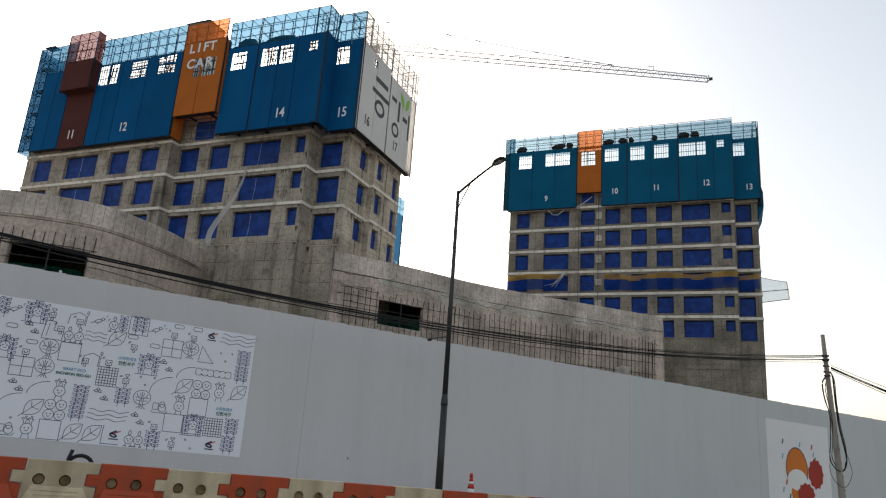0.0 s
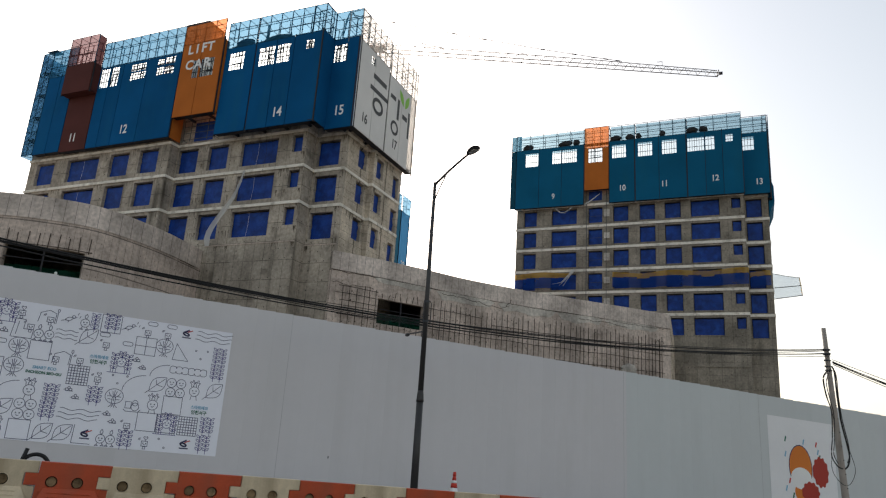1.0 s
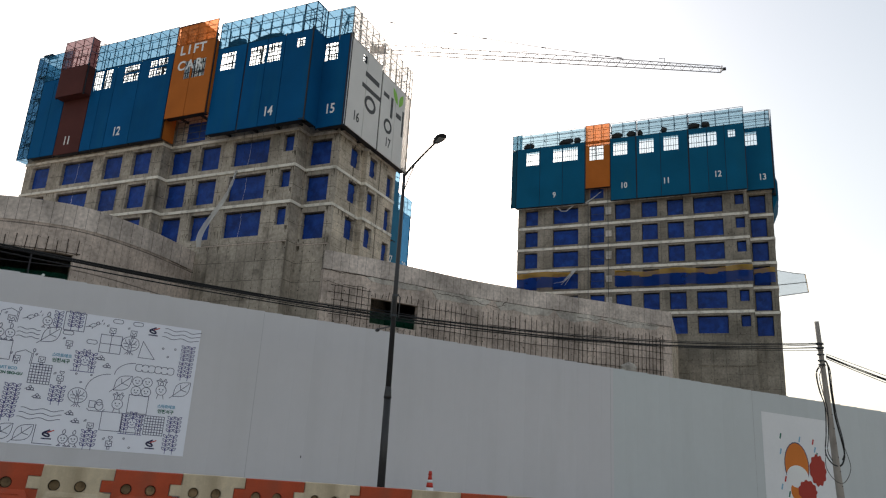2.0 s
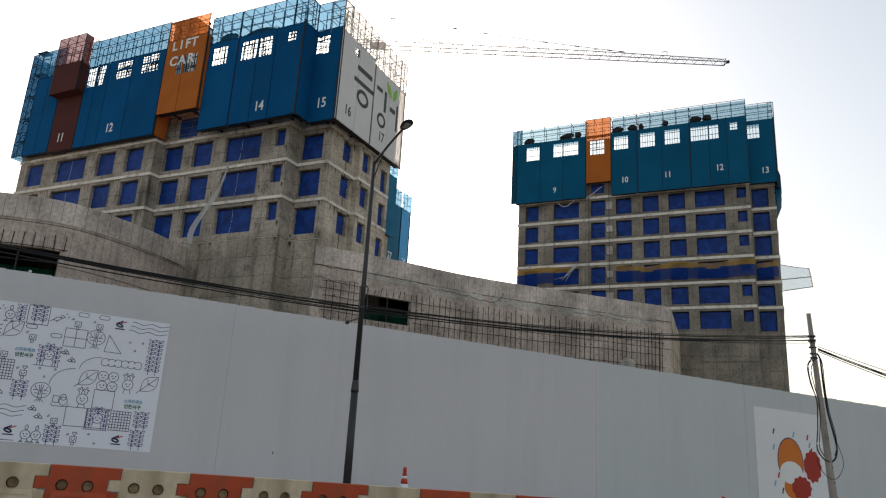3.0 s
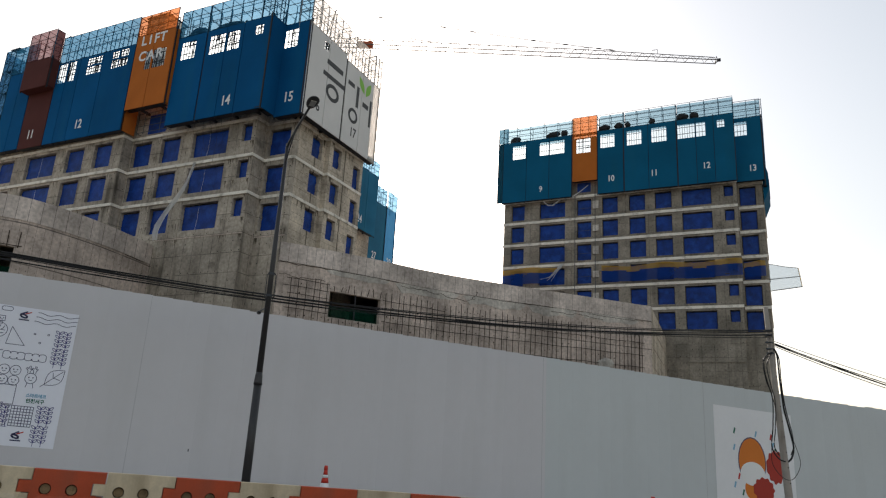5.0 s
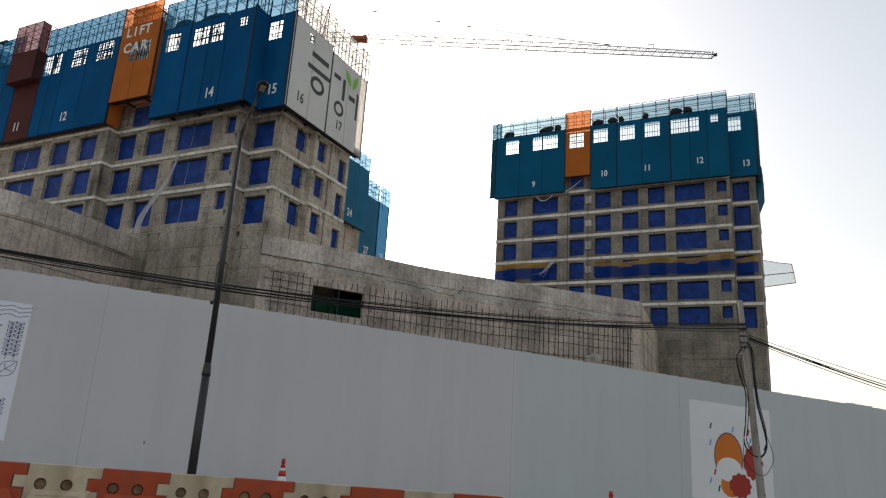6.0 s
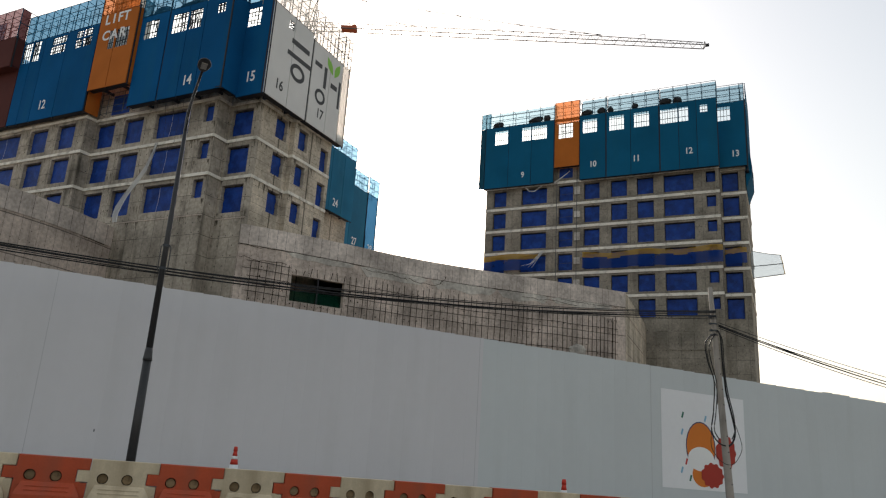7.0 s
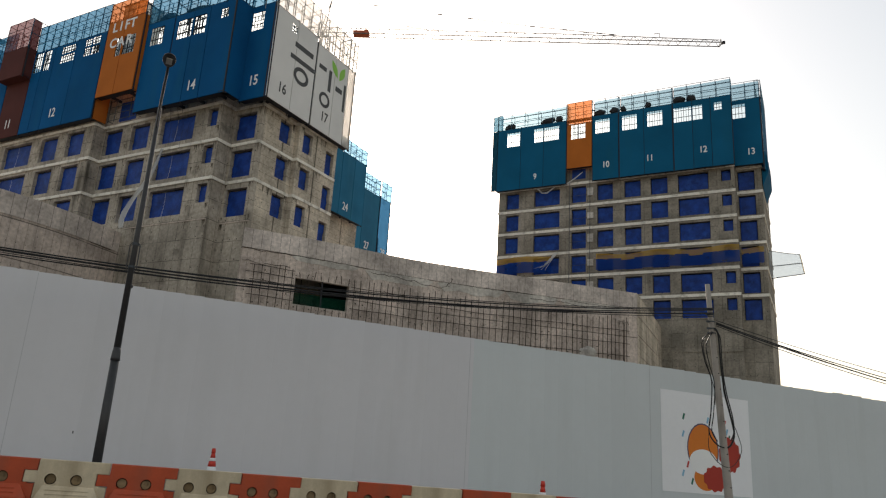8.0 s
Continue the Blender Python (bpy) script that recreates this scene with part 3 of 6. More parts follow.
bm = bmesh.new()
outline = [LW(u, 0.4, 0).to_2d() for u in lw_run[::4]] + [Vector((-36.2, 40.6)), Vector((-28.4, 40.6)), Vector((-28.4, 42.2)), Vector((-26.0, 42.2))] + [RW(u, 0.4, 0).to_2d() for u in rw_run[::4]] + [Vector((-7.4, 83)), Vector((-30, 83)), Vector((-58, 60)), Vector((-58, 30))]
for z in (DECK - 0.4, DECK):
    loop_v = [bm.verts.new((p.x, p.y, z)) for p in outline]
    loop_e = [bm.edges.new((loop_v[i], loop_v[(i + 1) % len(loop_v)])) for i in range(len(loop_v))]
    bmesh.ops.triangle_fill(bm, use_beauty=True, use_dissolve=False, edges=loop_e)
tagged(part("podium_deck", bm, "podium"), "rough concrete deck slab between the towers", "deck", kind="structure")
box_bm = boxes((-58, -57.6, 22.6, 60, -4, DECK))
tagged(part("podium_wall_back", box_bm, "podium"), "plain concrete podium end wall", "wall", kind="structure")

# dim rooms behind the two openings
for P, hole in ((RW, rw_hole), (LW, lw_hole)):
    a, b, c, d = hole
    room = bmesh.new()
    l_, r_, dp = a - 2.4, b + 4.0, 9.0
    for q in ((l_, r_, dp, dp + 0.2, c - 6, d + 1.0), (l_ - 0.2, l_, 0.42, dp + 0.2, c - 6, d + 1.0), (r_, r_ + 0.2, 0.42, dp + 0.2, c - 6, d + 1.0), (l_ - 0.2, r_ + 0.2, 0.42, dp + 0.2, d + 1.0, d + 1.2), (l_ - 0.2, r_ + 0.2, 0.42, dp + 0.2, c - 6.2, c - 6)):
        pbox(room, P, *q)
    tagged(part("inner_wall", room, "tower_far"), "dim bare concrete room behind the wall opening", "wall", kind="structure")

# green mesh in the two openings, with a slim post
for nm, P, hole, run in (("opening_net", RW, rw_hole, 0.95), ("opening_net", LW, lw_hole, 1.7)):
    o = thing(nm, P(hole[0], 0.3, hole[2]), "dark green mesh hung inside a wall opening", "net")
    b = bmesh.new()
    n_cell = 14
    rows = [[b.verts.new(P(hole[0] + (hole[1] - hole[0]) * i / n_cell, 0.42 + 0.05 * noise.noise((i * 0.7, k, 3)), hole[2] - 0.1 + k * run * 0.5)) for i in range(n_cell + 1)] for k in range(3)]
    for k in range(2):
        for i in range(n_cell):
            b.faces.new((rows[k][i], rows[k][i + 1], rows[k + 1][i + 1], rows[k + 1][i]))
    part("mesh", b, "green", o)
    mid = (hole[0] + hole[1]) / 2
    part("post", pbox(bmesh.new(), P, mid - 0.04, mid + 0.04, 0.05, 0.13, hole[2], hole[3]), "steel_dark", o)
    part("rail", pbox(bmesh.new(), P, hole[0], hole[1], 0.08, 0.12, hole[3] - 0.75, hole[3] - 0.71), "steel_dark", o)

holes_rnd = random.Random(21)
g = bmesh.new()
for c in range(int((rlen - 3) / 0.55)):
    for z in (5.2, 5.9, 6.6, 7.3, 8.0, 8.7, 9.4, 10.1, 10.8, 11.5):
        u, zz, w = 1.0 + c * 0.55 + holes_rnd.uniform(-0.12, 0.12), z + holes_rnd.uniform(-0.12, 0.12), holes_rnd.uniform(0.014, 0.042)
        if holes_rnd.random() < 0.55 and not (rw_hole[0] - 0.1 < u < rw_hole[1] + 0.1 and rw_hole[2] - 0.1 < zz < rw_hole[3] + 0.1):
            pbox(g, RW, u - w, u + w, -0.03, 0.0, zz - w * holes_rnd.uniform(0.6, 1.4), zz + w)
part("tie_stubs", g, "rust", wall_r, "rusty tie stubs left in the concrete")

g = bmesh.new()
bmesh.ops.create_icosphere(g, subdivisions=3, radius=1.0)
for v in g.verts:
    k = 1 + 0.3 * noise.noise(v.co * 1.9)
    v.co = RW(27.6 + v.co.x * 0.8 * k, -0.1 + v.co.y * 0.22, 8.75 + max(-0.4, v.co.z * 0.5 * k))
part("spilled_concrete", g, "mortar", wall_r, "lump of spilled grey concrete")

# rebar grid standing in front of the curved wall
rebar = thing("rebar_grid", RW(15, -0.25, 6), "rusty starter bars standing close to the podium wall", "rebar")
rnd = random.Random(4)
u = 1.0
while u < rlen - 0.9:
    top = 11.87 + rnd.uniform(-0.2, 0.16)
    lean = rnd.uniform(-0.06, 0.06)
    r_bar = 0.025 if u < 20 else 0.028
    if rw_hole[0] - 0.1 < u < rw_hole[1] + 0.1:
        part("rebar", tube(bmesh.new(), [RW(u, -0.12, 11.36), RW(u + lean, -0.14, 11.6), RW(u + lean * 2, -0.16, top - 0.05)], r_bar, 5), "rust", rebar)
        part("rebar", tube(bmesh.new(), [RW(u, -0.12, -1.5), RW(u, -0.12, 9.5)], r_bar, 5), "rust", rebar)
    else:
        part("rebar", tube(bmesh.new(), [RW(u, -0.14, -1.5), RW(u + lean, -0.14, 9), RW(u + lean * 2, -0.14 - 0.04, top)], r_bar, 5), "rust", rebar)
    u += 0.5 if u < 22 else 0.46 if u < 29 else 0.36
for z, a, b in ((9.8, 7.7, rlen - 0.9), (10.85, 14.0, rlen - 0.9), (8.8, 7.7, rlen - 0.9), (11.3, 7.7, 13.0), (11.75, 0.6, 3.6), (11.25, 0.4, 3.6), (10.75, 0.7, 3.6), (10.25, 0.5, 3.6), (9.75, 0.6, 3.6)):
    cs = [a + (b - a) * k / 30 for k in range(31)]
    part("tie_bar", tube(bmesh.new(), [RW(c, -0.18, z + 0.03 * math.sin(c * 1.3)) for c in cs], 0.023, 5), "rust", rebar)
hooks = thing("rebar_hooks", RW(rlen - 1.2, -0.2, 6), "rusty hooked bars at the end of the podium wall", "rebar")
for k in range(2):
    uu = rlen - 1.9 + 0.5 * k
    part("rebar", tube(bmesh.new(), [RW(uu, -0.1, -1.5), RW(uu, -0.2, 11.2), RW(uu + 0.06, -0.28, 11.55), RW(uu + 0.2, -0.34, 11.6), RW(uu + 0.32, -0.34, 11.35)], 0.022, 5), "rust", hooks)
left_bars = thing("rebar_row", LW(16, -0.1, 11.3), "short rusty starter bars above the wall opening", "rebar")
for i in range(11):
    uu = 13.2 + i * 0.55
    part("rebar", tube(bmesh.new(), [LW(uu, -0.06, 11.3 if uu > 14.1 else 6.0), LW(uu + rnd.uniform(-0.04, 0.04), -0.06, 12.15 + rnd.uniform(-0.12, 0.15))], 0.024, 5), "rust", left_bars)
part("tie_bar", tube(bmesh.new(), [LW(u_q, -0.08, 11.42) for u_q in (13.0, 14.5, 16.0, 17.5, 18.9)], 0.022, 5), "rust", left_bars)


# ---- towers ----
def tarp(parent, P, u0, u1, z0, z1, seed):
    """A blue tarpaulin tied into a window opening, slightly wrinkled."""
    b = bmesh.new()
    u0, u1, z1 = u0 + 0.07, u1 - 0.06, z1 - 0.12
    nu, nz = max(4, int((u1 - u0) / 0.28)), 7
    g = [[b.verts.new(P(u0 + (u1 - u0) * i / nu, 0.23 + 0.09 * noise.noise((u0 + i * 0.9 + k * 0.5, z0 + k * 0.55, seed)) + 0.02 * ((k % 3) == 1), z0 + (z1 - z0) * k / nz)) for i in range(nu + 1)] for k in range(nz + 1)]
    for k in range(nz):
        for i in range(nu):
            b.faces.new((g[k][i], g[k][i + 1], g[k + 1][i + 1], g[k + 1][i]))
    t = part("tarpaulin", b, "tarp", parent, "", True)
    if u1 - u0 > 2.4 and seed < 90:
        c = (u0 + u1) / 2 + 0.2 * math.sin(seed * 3.1)
        part("cord", tube(bmesh.new(), [P(c, 0.13, z1), P(c + 0.03, 0.12, (z0 + z1) / 2), P(c - 0.06, 0.1, z0)], 0.006, 4), "white_paint", t)
    return t


def band_along(parent, P, u0, u1, z, m0=0.0, m1=0.0, proud=0.09, height=0.22):
    part("slab_edge", pbox(bmesh.new(), P, u0 - m0, u1 + m1, -proud, 0.0, z - height / 2, z + height / 2), "band", parent)


def sill(parent, P, u0, u1, z):
    part("sill", pbox(bmesh.new(), P, u0 - 0.08, u1 + 0.08, -0.035, 0.0, z - 0.1, z - 0.01), "tower_far", parent)


# the left, nearer tower
lt = thing("apartment_tower", (-40, 46, 0), "unfinished bare concrete apartment tower with blue tarpaulined windows", "building", "towers under construction")
LS = (23.3, 20.5, 17.7)
ROWS3 = (20.5, 17.7, 14.85)


def lt_wall(P, u0, u1, cols, low=-4.0, material="tower", seed=0, top=26.1):
    holes = [(a - 0.08, b + 0.07, z + lo - 0.06, z + hi + 0.05) for z in ROWS3 for a, b, lo, hi in cols]
    part("wall", pierced(bmesh.new(), P, u0, u1, low, top, holes, 0.3), material, lt)
    for k, h in enumerate(holes):
        tarp(lt, P, *h, seed + k)


WIN = (0.52, 2.42)
lt_wall(front(39.3), -56.4, -40.35, [(-55.4, -53.38, *WIN), (-51.6, -48.08, *WIN), (-46.65, -44.7, *WIN), (-43.4, -41.55, *WIN)], 5.0, seed=1)
lt_wall(side(-40.35), 39.602, 40.198, [], 5.0)
lt_wall(front(40.2), -40.65, -28.05, [(-40.15, -38.3, *WIN), (-37.1, -35.3, *WIN), (-33.9, -30.65, *WIN), (-29.2, -28.45, 1.2, 2.45)], seed=20)
lt_wall(side(-28.05), 40.502, 41.448, [])
lt_wall(front(41.45), -28.35, -25.4, [(-27.75, -26.0, 0.4, 2.3)], seed=40)
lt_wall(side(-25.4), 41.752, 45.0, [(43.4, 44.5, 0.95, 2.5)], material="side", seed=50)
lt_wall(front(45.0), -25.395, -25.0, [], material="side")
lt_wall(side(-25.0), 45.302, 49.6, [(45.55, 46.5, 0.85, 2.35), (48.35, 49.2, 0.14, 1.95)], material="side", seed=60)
part("wall", pierced(bmesh.new(), front(49.3), -56.4, -25.31, 5, 26.1), "tower", lt)
part("wall", pierced(bmesh.new(), side(-56.1), 39.61, 49.29, 5, 26.1), "tower", lt)
part("roof_slab", boxes((-56.09, -25.71, 41.8, 49.28, 25.7, 26.05)), "tower", lt)
for z in LS:
    band_along(lt, front(39.3), -56.4, -40.35, z, 0.07, 0.07)
    band_along(lt, side(-40.35), 39.3, 40.13, z)
    band_along(lt, front(40.2), -40.28, -28.05, z, 0, 0.07)
    band_along(lt, side(-28.05), 40.2, 41.38, z)
    band_along(lt, front(41.45), -27.98, -25.4, z, 0, 0.05, 0.05)
    band_along(lt, side(-25.4), 41.45, 44.95, z, 0, 0, 0.05, 0.22)
    band_along(lt, front(45.0), -25.35, -25.0, z, 0, 0.05, 0.05, 0.22)
    band_along(lt, side(-25.0), 45.0, 49.6, z, 0, 0, 0.05, 0.22)
drip_rnd = random.Random(31)


def drips(own, P, spans, tops, count, name="run_off_stain"):
    """Thin dark run-off streaks below slab edges and sills, too fine to count."""
    g = bmesh.new()
    for _ in range(count):
        a, b_ = drip_rnd.choice(spans)
        u, z = drip_rnd.uniform(a, b_), drip_rnd.choice(tops)
        w, ln = drip_rnd.uniform(0.012, 0.045), drip_rnd.uniform(0.15, 0.9) * drip_rnd.uniform(0.4, 1.0)
        sway = drip_rnd.uniform(-0.03, 0.03)
        vs = [(u - w, z), (u + w, z), (u + w * 0.8 + sway, z - ln * 0.5), (u + sway * 1.5, z - ln), (u - w * 0.7 + sway, z - ln * 0.6)]
        g.faces.new([g.verts.new(P(x, -0.004, zz)) for x, zz in vs])
    tagged(part(name, g, "stain", own, "dark thin run-off streaks"), kind="stuff")


UNDER = [z - 0.12 for z in LS]
drips(lt, front(39.3), ((-56.3, -55.5), (-53.3, -51.7), (-48.0, -46.7), (-44.6, -43.5), (-41.5, -40.4)), UNDER, 90)
drips(lt, front(40.2), ((-38.2, -37.2), (-35.2, -34.0), (-30.5, -29.3), (-28.4, -28.1)), UNDER + [14.7, 15.9, 18.75, 21.6], 150)
drips(lt, front(41.45), ((-28.0, -27.8), (-25.95, -25.45)), UNDER + [15.2, 14.7], 50)
drips(lt, side(-25.4), ((41.5, 43.3), (44.55, 44.95)), UNDER, 60)
drips(lt, side(-25.0), ((45.0, 45.5), (46.6, 48.2)), UNDER, 50)
part("base_ledge", pbox(bmesh.new(), front(40.2), -36.0, -28.05, -0.03, 0, 14.72, 14.8), "podium", lt)
part("base_ledge", pbox(bmesh.new(), front(41.45), -28.02, -25.4, -0.03, 0, 14.72, 14.8), "podium", lt)
part("window_tarp", pbox(bmesh.new(), front(40.2), -38.9, -37.0, -0.012, -0.002, 23.6, 25.2), "tarp", lt)

# the right, farther tower
rt = thing("apartment_tower", (-10, 90, -2), "unfinished concrete tower wrapped in teal screens above, farther off", "building", "towers under construction")
RS = [31.2 - 2.77 * k for k in range(7)]


def rt_wall(P, u0, u1, cols, seed=0):
    holes = [(a - 0.06, b + 0.06, z + lo - 0.03, z + hi + 0.08) for z in RS[1:] for a, b, lo, hi in cols]
    part("wall", pierced(bmesh.new(), P, u0, u1, -5, 34.0, holes, 0.3), "tower_far", rt)
    for k, h in enumerate(holes):
        tarp(rt, P, *h, seed + k)
        if h[1] - h[0] > 1.2:
            sill(rt, P, h[0], h[1], h[2])


W2 = (0.45, 2.3)
rt_wall(front(83.0), -25.5, 1.25, [(-24.5, -22.95, *W2), (-20.9, -17.85, *W2), (-16.3, -14.7, *W2), (-13.3, -11.6, *W2), (-10.2, -8.5, *W2), (-7.3, -5.6, *W2), (-4.4, -1.38, *W2), (0.0, 0.86, 1.15, 2.3)], 100)
rt_wall(side(1.25), 83.302, 84.198, [], 0)
rt_wall(front(84.2), 0.95, 3.8, [(1.5, 3.06, 0.3, 2.35)], 300)
rt_wall(side(3.8), 84.502, 96.0, [], 0)
part("wall", pierced(bmesh.new(), front(95.7), -25.5, 3.49, -5, 34), "tower_far", rt)
part("wall", pierced(bmesh.new(), side(-25.2), 83.31, 95.69, -5, 34), "tower_far", rt)
part("roof_slab", boxes((-25.19, 3.49, 84.51, 95.69, 33.6, 33.95)), "tower", rt)
for z in RS[:-1]:
    band_along(rt, front(83.0), -25.5, 1.25, z, 0.07, 0.07, 0.07, 0.3)
    band_along(rt, front(84.2), 1.32, 3.8, z, 0, 0.07, 0.07, 0.3)
    band_along(rt, side(3.8), 84.2, 96.0, z, 0, 0, 0.07, 0.3)
part("window_tarp", pbox(bmesh.new(), front(83.0), -16.3, -14.7, -0.012, -0.002, 31.7, 32.9), "tarp", rt)

part("joint_ledge", pbox(bmesh.new(), front(83.0), -4.4, 0.9, -0.07, -0.002, 11.5, 11.62), "tower_far", rt, "ragged pour joint")
part("joint_ledge", pbox(bmesh.new(), front(83.0), 0.3, 1.2, -0.09, -0.075, 11.56, 11.72), "tower_far", rt)

# the wing behind the nearer tower
bt = thing("rear_tower", (-42, 66, 0), "unfinished concrete tower standing behind the nearer one", "building", "towers under construction")
part("wall", boxes((-52, -34.9, 54.0, 67.0, -3, 26)), "side", bt)
part("wall", boxes((-52, -41.3, 67.01, 81.0, -3, 26)), "side", bt)


# ---- climbing screens hung round the upper storeys ----
def text_pose(P, u, z, proud=0.012):
    a, b = P(u, -proud, z), P(u + 1, -proud, z)
    e = (b - a).normalized()
    return Matrix.Translation(a) @ Matrix((e, Vector((0, 0, 1)), e.cross(Vector((0, 0, 1))))).transposed().to_4x4()


def screen(name, P, u0, u1, z0, zs, zt, seams, holes, board, net, label, number="", at=None, size=1.08, deep=1.1, bar=0.036, ink="white_paint", step=1.0, hold=1.0, back=0.0):
    """A group of screen boards with barred windows, a light net above on a steel frame, and a stencilled number."""
    o = thing(name, P((u0 + u1) / 2, 0, z0), label, "safety screen", "screens round the towers")
    cuts = [u0, *seams, u1]
    for a, b in zip(cuts, cuts[1:]):
        hs = [(max(h[0], a + 0.08), min(h[1], b - 0.08), h[2], h[3]) for h in holes if h[0] < b - 0.2 and h[1] > a + 0.2]
        br = part("board", pierced(bmesh.new(), P, a + 0.026, b - 0.026, z0, zs, hs, 0.06), board, o)
        for h in hs:
            part("window_mesh", pbox(bmesh.new(), P, h[0], h[1], 0.105, 0.11, h[2], h[3]), "gauze_window", br)
            for q in range(0 if back else 5):  # props and rails standing behind the boards
                dq, rq = 0.45 + 0.17 * q, random.Random(int(h[0] * 100 + h[2] * 10 + q))
                za, ub = h[2] + (h[3] - h[2]) * rq.uniform(0.15, 0.95), h[0] + (h[1] - h[0]) * rq.uniform(0.1, 0.9)
                ends_q = [P(h[0] - 0.3, dq, za), P(h[1] + 0.3, dq, za + rq.uniform(-0.25, 0.25))] if q % 2 else [P(ub, dq, h[2] - 0.6), P(ub + rq.uniform(-0.5, 0.5), dq, h[3] + 0.5)]
                part("prop", tube(bmesh.new(), ends_q, 0.035, 4), "steel_dark", br)
            n_bar = max(3, int((h[1] - h[0]) / 0.26))
            for k in range(1, n_bar):
                uu = h[0] + (h[1] - h[0]) * k / n_bar
                part("window_bar", pbox(bmesh.new(), P, uu - bar * 0.62, uu + bar * 0.62, 0.01, 0.05, h[2], h[3]), "steel_dark", br)
            for f in (0.34, 0.8):
                zz = h[2] + (h[3] - h[2]) * f
                part("window_rail", pbox(bmesh.new(), P, h[0], h[1], 0.055, 0.1, zz - bar * 0.7, zz + bar * 0.7), "steel_dark", br)
    for c in cuts:
        part("upright", pbox(bmesh.new(), P, c - 0.05, c + 0.05, 0.065, 0.16, z0 - 0.1, zs + 0.2), "steel_dark", o)
    part("walkway", pbox(bmesh.new(), P, u0, u1, 0.07, deep * 0.55, z0 + 0.05, z0 + 0.11), "steel_dark", o)
    n_hold = max(1, int((u1 - u0) / 1.6))
    for k in range(n_hold):
        uu = u0 + (u1 - u0) * (k + 0.5) / n_hold
        part("bracket", pbox(bmesh.new(), P, uu - 0.06, uu + 0.06, 0.06, hold, z0 + 0.12, z0 + 0.3), "steel_dark", o)
    # open steel frame with netting above
    f = bmesh.new()
    n_post = max(2, int(round((u1 - u0) / step)))
    for k in range(n_post + 1):
        uu = u0 + (u1 - u0) * k / n_post
        tube(f, [P(uu, 0.03, zs - 0.1), P(uu, 0.03, zt)], bar, 4)
        tube(f, [P(uu, deep, zs - 0.1), P(uu, deep, zt)], bar, 4)
        tube(f, [P(uu, 0.03, zt - 0.05), P(uu, deep, zt - 0.05)], bar * 0.8, 4)
        tube(f, [P(uu, 0.03, (zs + zt) / 2), P(uu, deep, (zs + zt) / 2)], bar * 0.8, 4)
    for d in (0.03, deep):
        for z in (zs + 0.05, zs + (zt - zs) * 0.38, zs + (zt - zs) * 0.72, zt):
            tube(f, [P(u0, d, z), P(u1, d, z)], bar * 0.9, 4)
    part("top_frame", f, "pale_steel" if "white" in net else "blue_steel", o)
    g = bmesh.new()
    n_c = max(2, int((u1 - u0) / 0.8))
    vs = [[g.verts.new(P(u0 + (u1 - u0) * i / n_c, back - 0.01 + 0.02 * noise.noise((i, k, u0)), z)) for i in range(n_c + 1)] for k, z in enumerate((zs - (0.25 if back else -0.002), (zs + zt) / 2, zt - 0.05 + (0.42 if back else 0.0)))]
    for k in range(2):
        for i in range(n_c):
            g.faces.new((vs[k][i], vs[k][i + 1], vs[k + 1][i + 1], vs[k + 1][i]))
    part("top_net", g, net, o)
    if number:
        part("number", letters(number, size, text_pose(P, at[0], at[1]) @ Matrix.Diagonal((0.82, 1, 1, 1)), 0.02), ink, o)
    return o


BLUE = "deep blue screen boards with barred windows and light netting above"
A38, A39 = front(38.6), front(39.0)
screen("climbing_screen", A38, -55.55, -52.35, 23.6, 31.0, 33.7, [-54.0], [], "navy", "gauze_near", "deep blue screen boards at the tower's outer corner", hold=0.7)
end = thing("screen_end_frame", (-56.5, 38.6, 23.6), "open steel end frame with pale blue netting", "safety screen", "screens round the towers")
f = bmesh.new()
for k in range(10):
    z = 23.7 + k * 1.1
    tube(f, [(-56.95, 38.62, z), (-55.6, 38.62, z)], 0.03, 4)
    tube(f, [(-56.95, 38.62, z), (-55.6, 40.0, z)], 0.025, 4)
    tube(f, [(-56.95, 40.0, z), (-55.6, 40.0, z)], 0.025, 4)
    tube(f, [(-56.95, 38.62, z), (-55.6, 38.62, min(z + 1.1, 33.6))], 0.024, 4)
    part("walkway", boxes((-56.9, -55.65, 38.8, 39.5, z + 0.4, z + 0.46)), "blue_steel", end) if k % 2 else None
for x in (-56.95, -56.3, -55.6):
    tube(f, [(x, 38.62, 23.6), (x, 38.62, 33.7)], 0.035, 4)
    tube(f, [(x, 40.0, 23.6), (x, 40.0, 33.7)], 0.03, 4)
part("frame", f, "blue_steel", end)
part("net", boxes((-56.97, -55.58, 38.585, 38.59, 23.6, 33.7)), "gauze_edge", end)
part("side_net", boxes((-56.985, -56.98, 38.6, 49.5, 23.6, 33.7)), "gauze_edge", end)

screen("climbing_screen", A38, -52.3, -49.2, 23.5, 28.6, 28.9, [], [], "brown", "gauze_brown", "dark brown lower screen boards carrying a number", "11", (-50.9, 24.35), hold=0.7)
screen("climbing_screen", front(37.8), -52.45, -49.12, 28.55, 31.2, 33.9, [], [], "brown", "gauze_brown", "dark brown screen box standing proud of the rest", deep=1.3, hold=0.85)
part("box_floor", boxes((-52.45, -49.12, 37.9, 38.6, 28.56, 28.62), (-49.18, -49.12, 37.88, 38.75, 28.63, 31.2)), "brown", bpy.data.objects["climbing_screen.002"])
part("side_net", boxes((-49.145, -49.14, 37.83, 38.57, 31.2, 33.85)), "gauze_brown", bpy.data.objects["climbing_screen.002"])
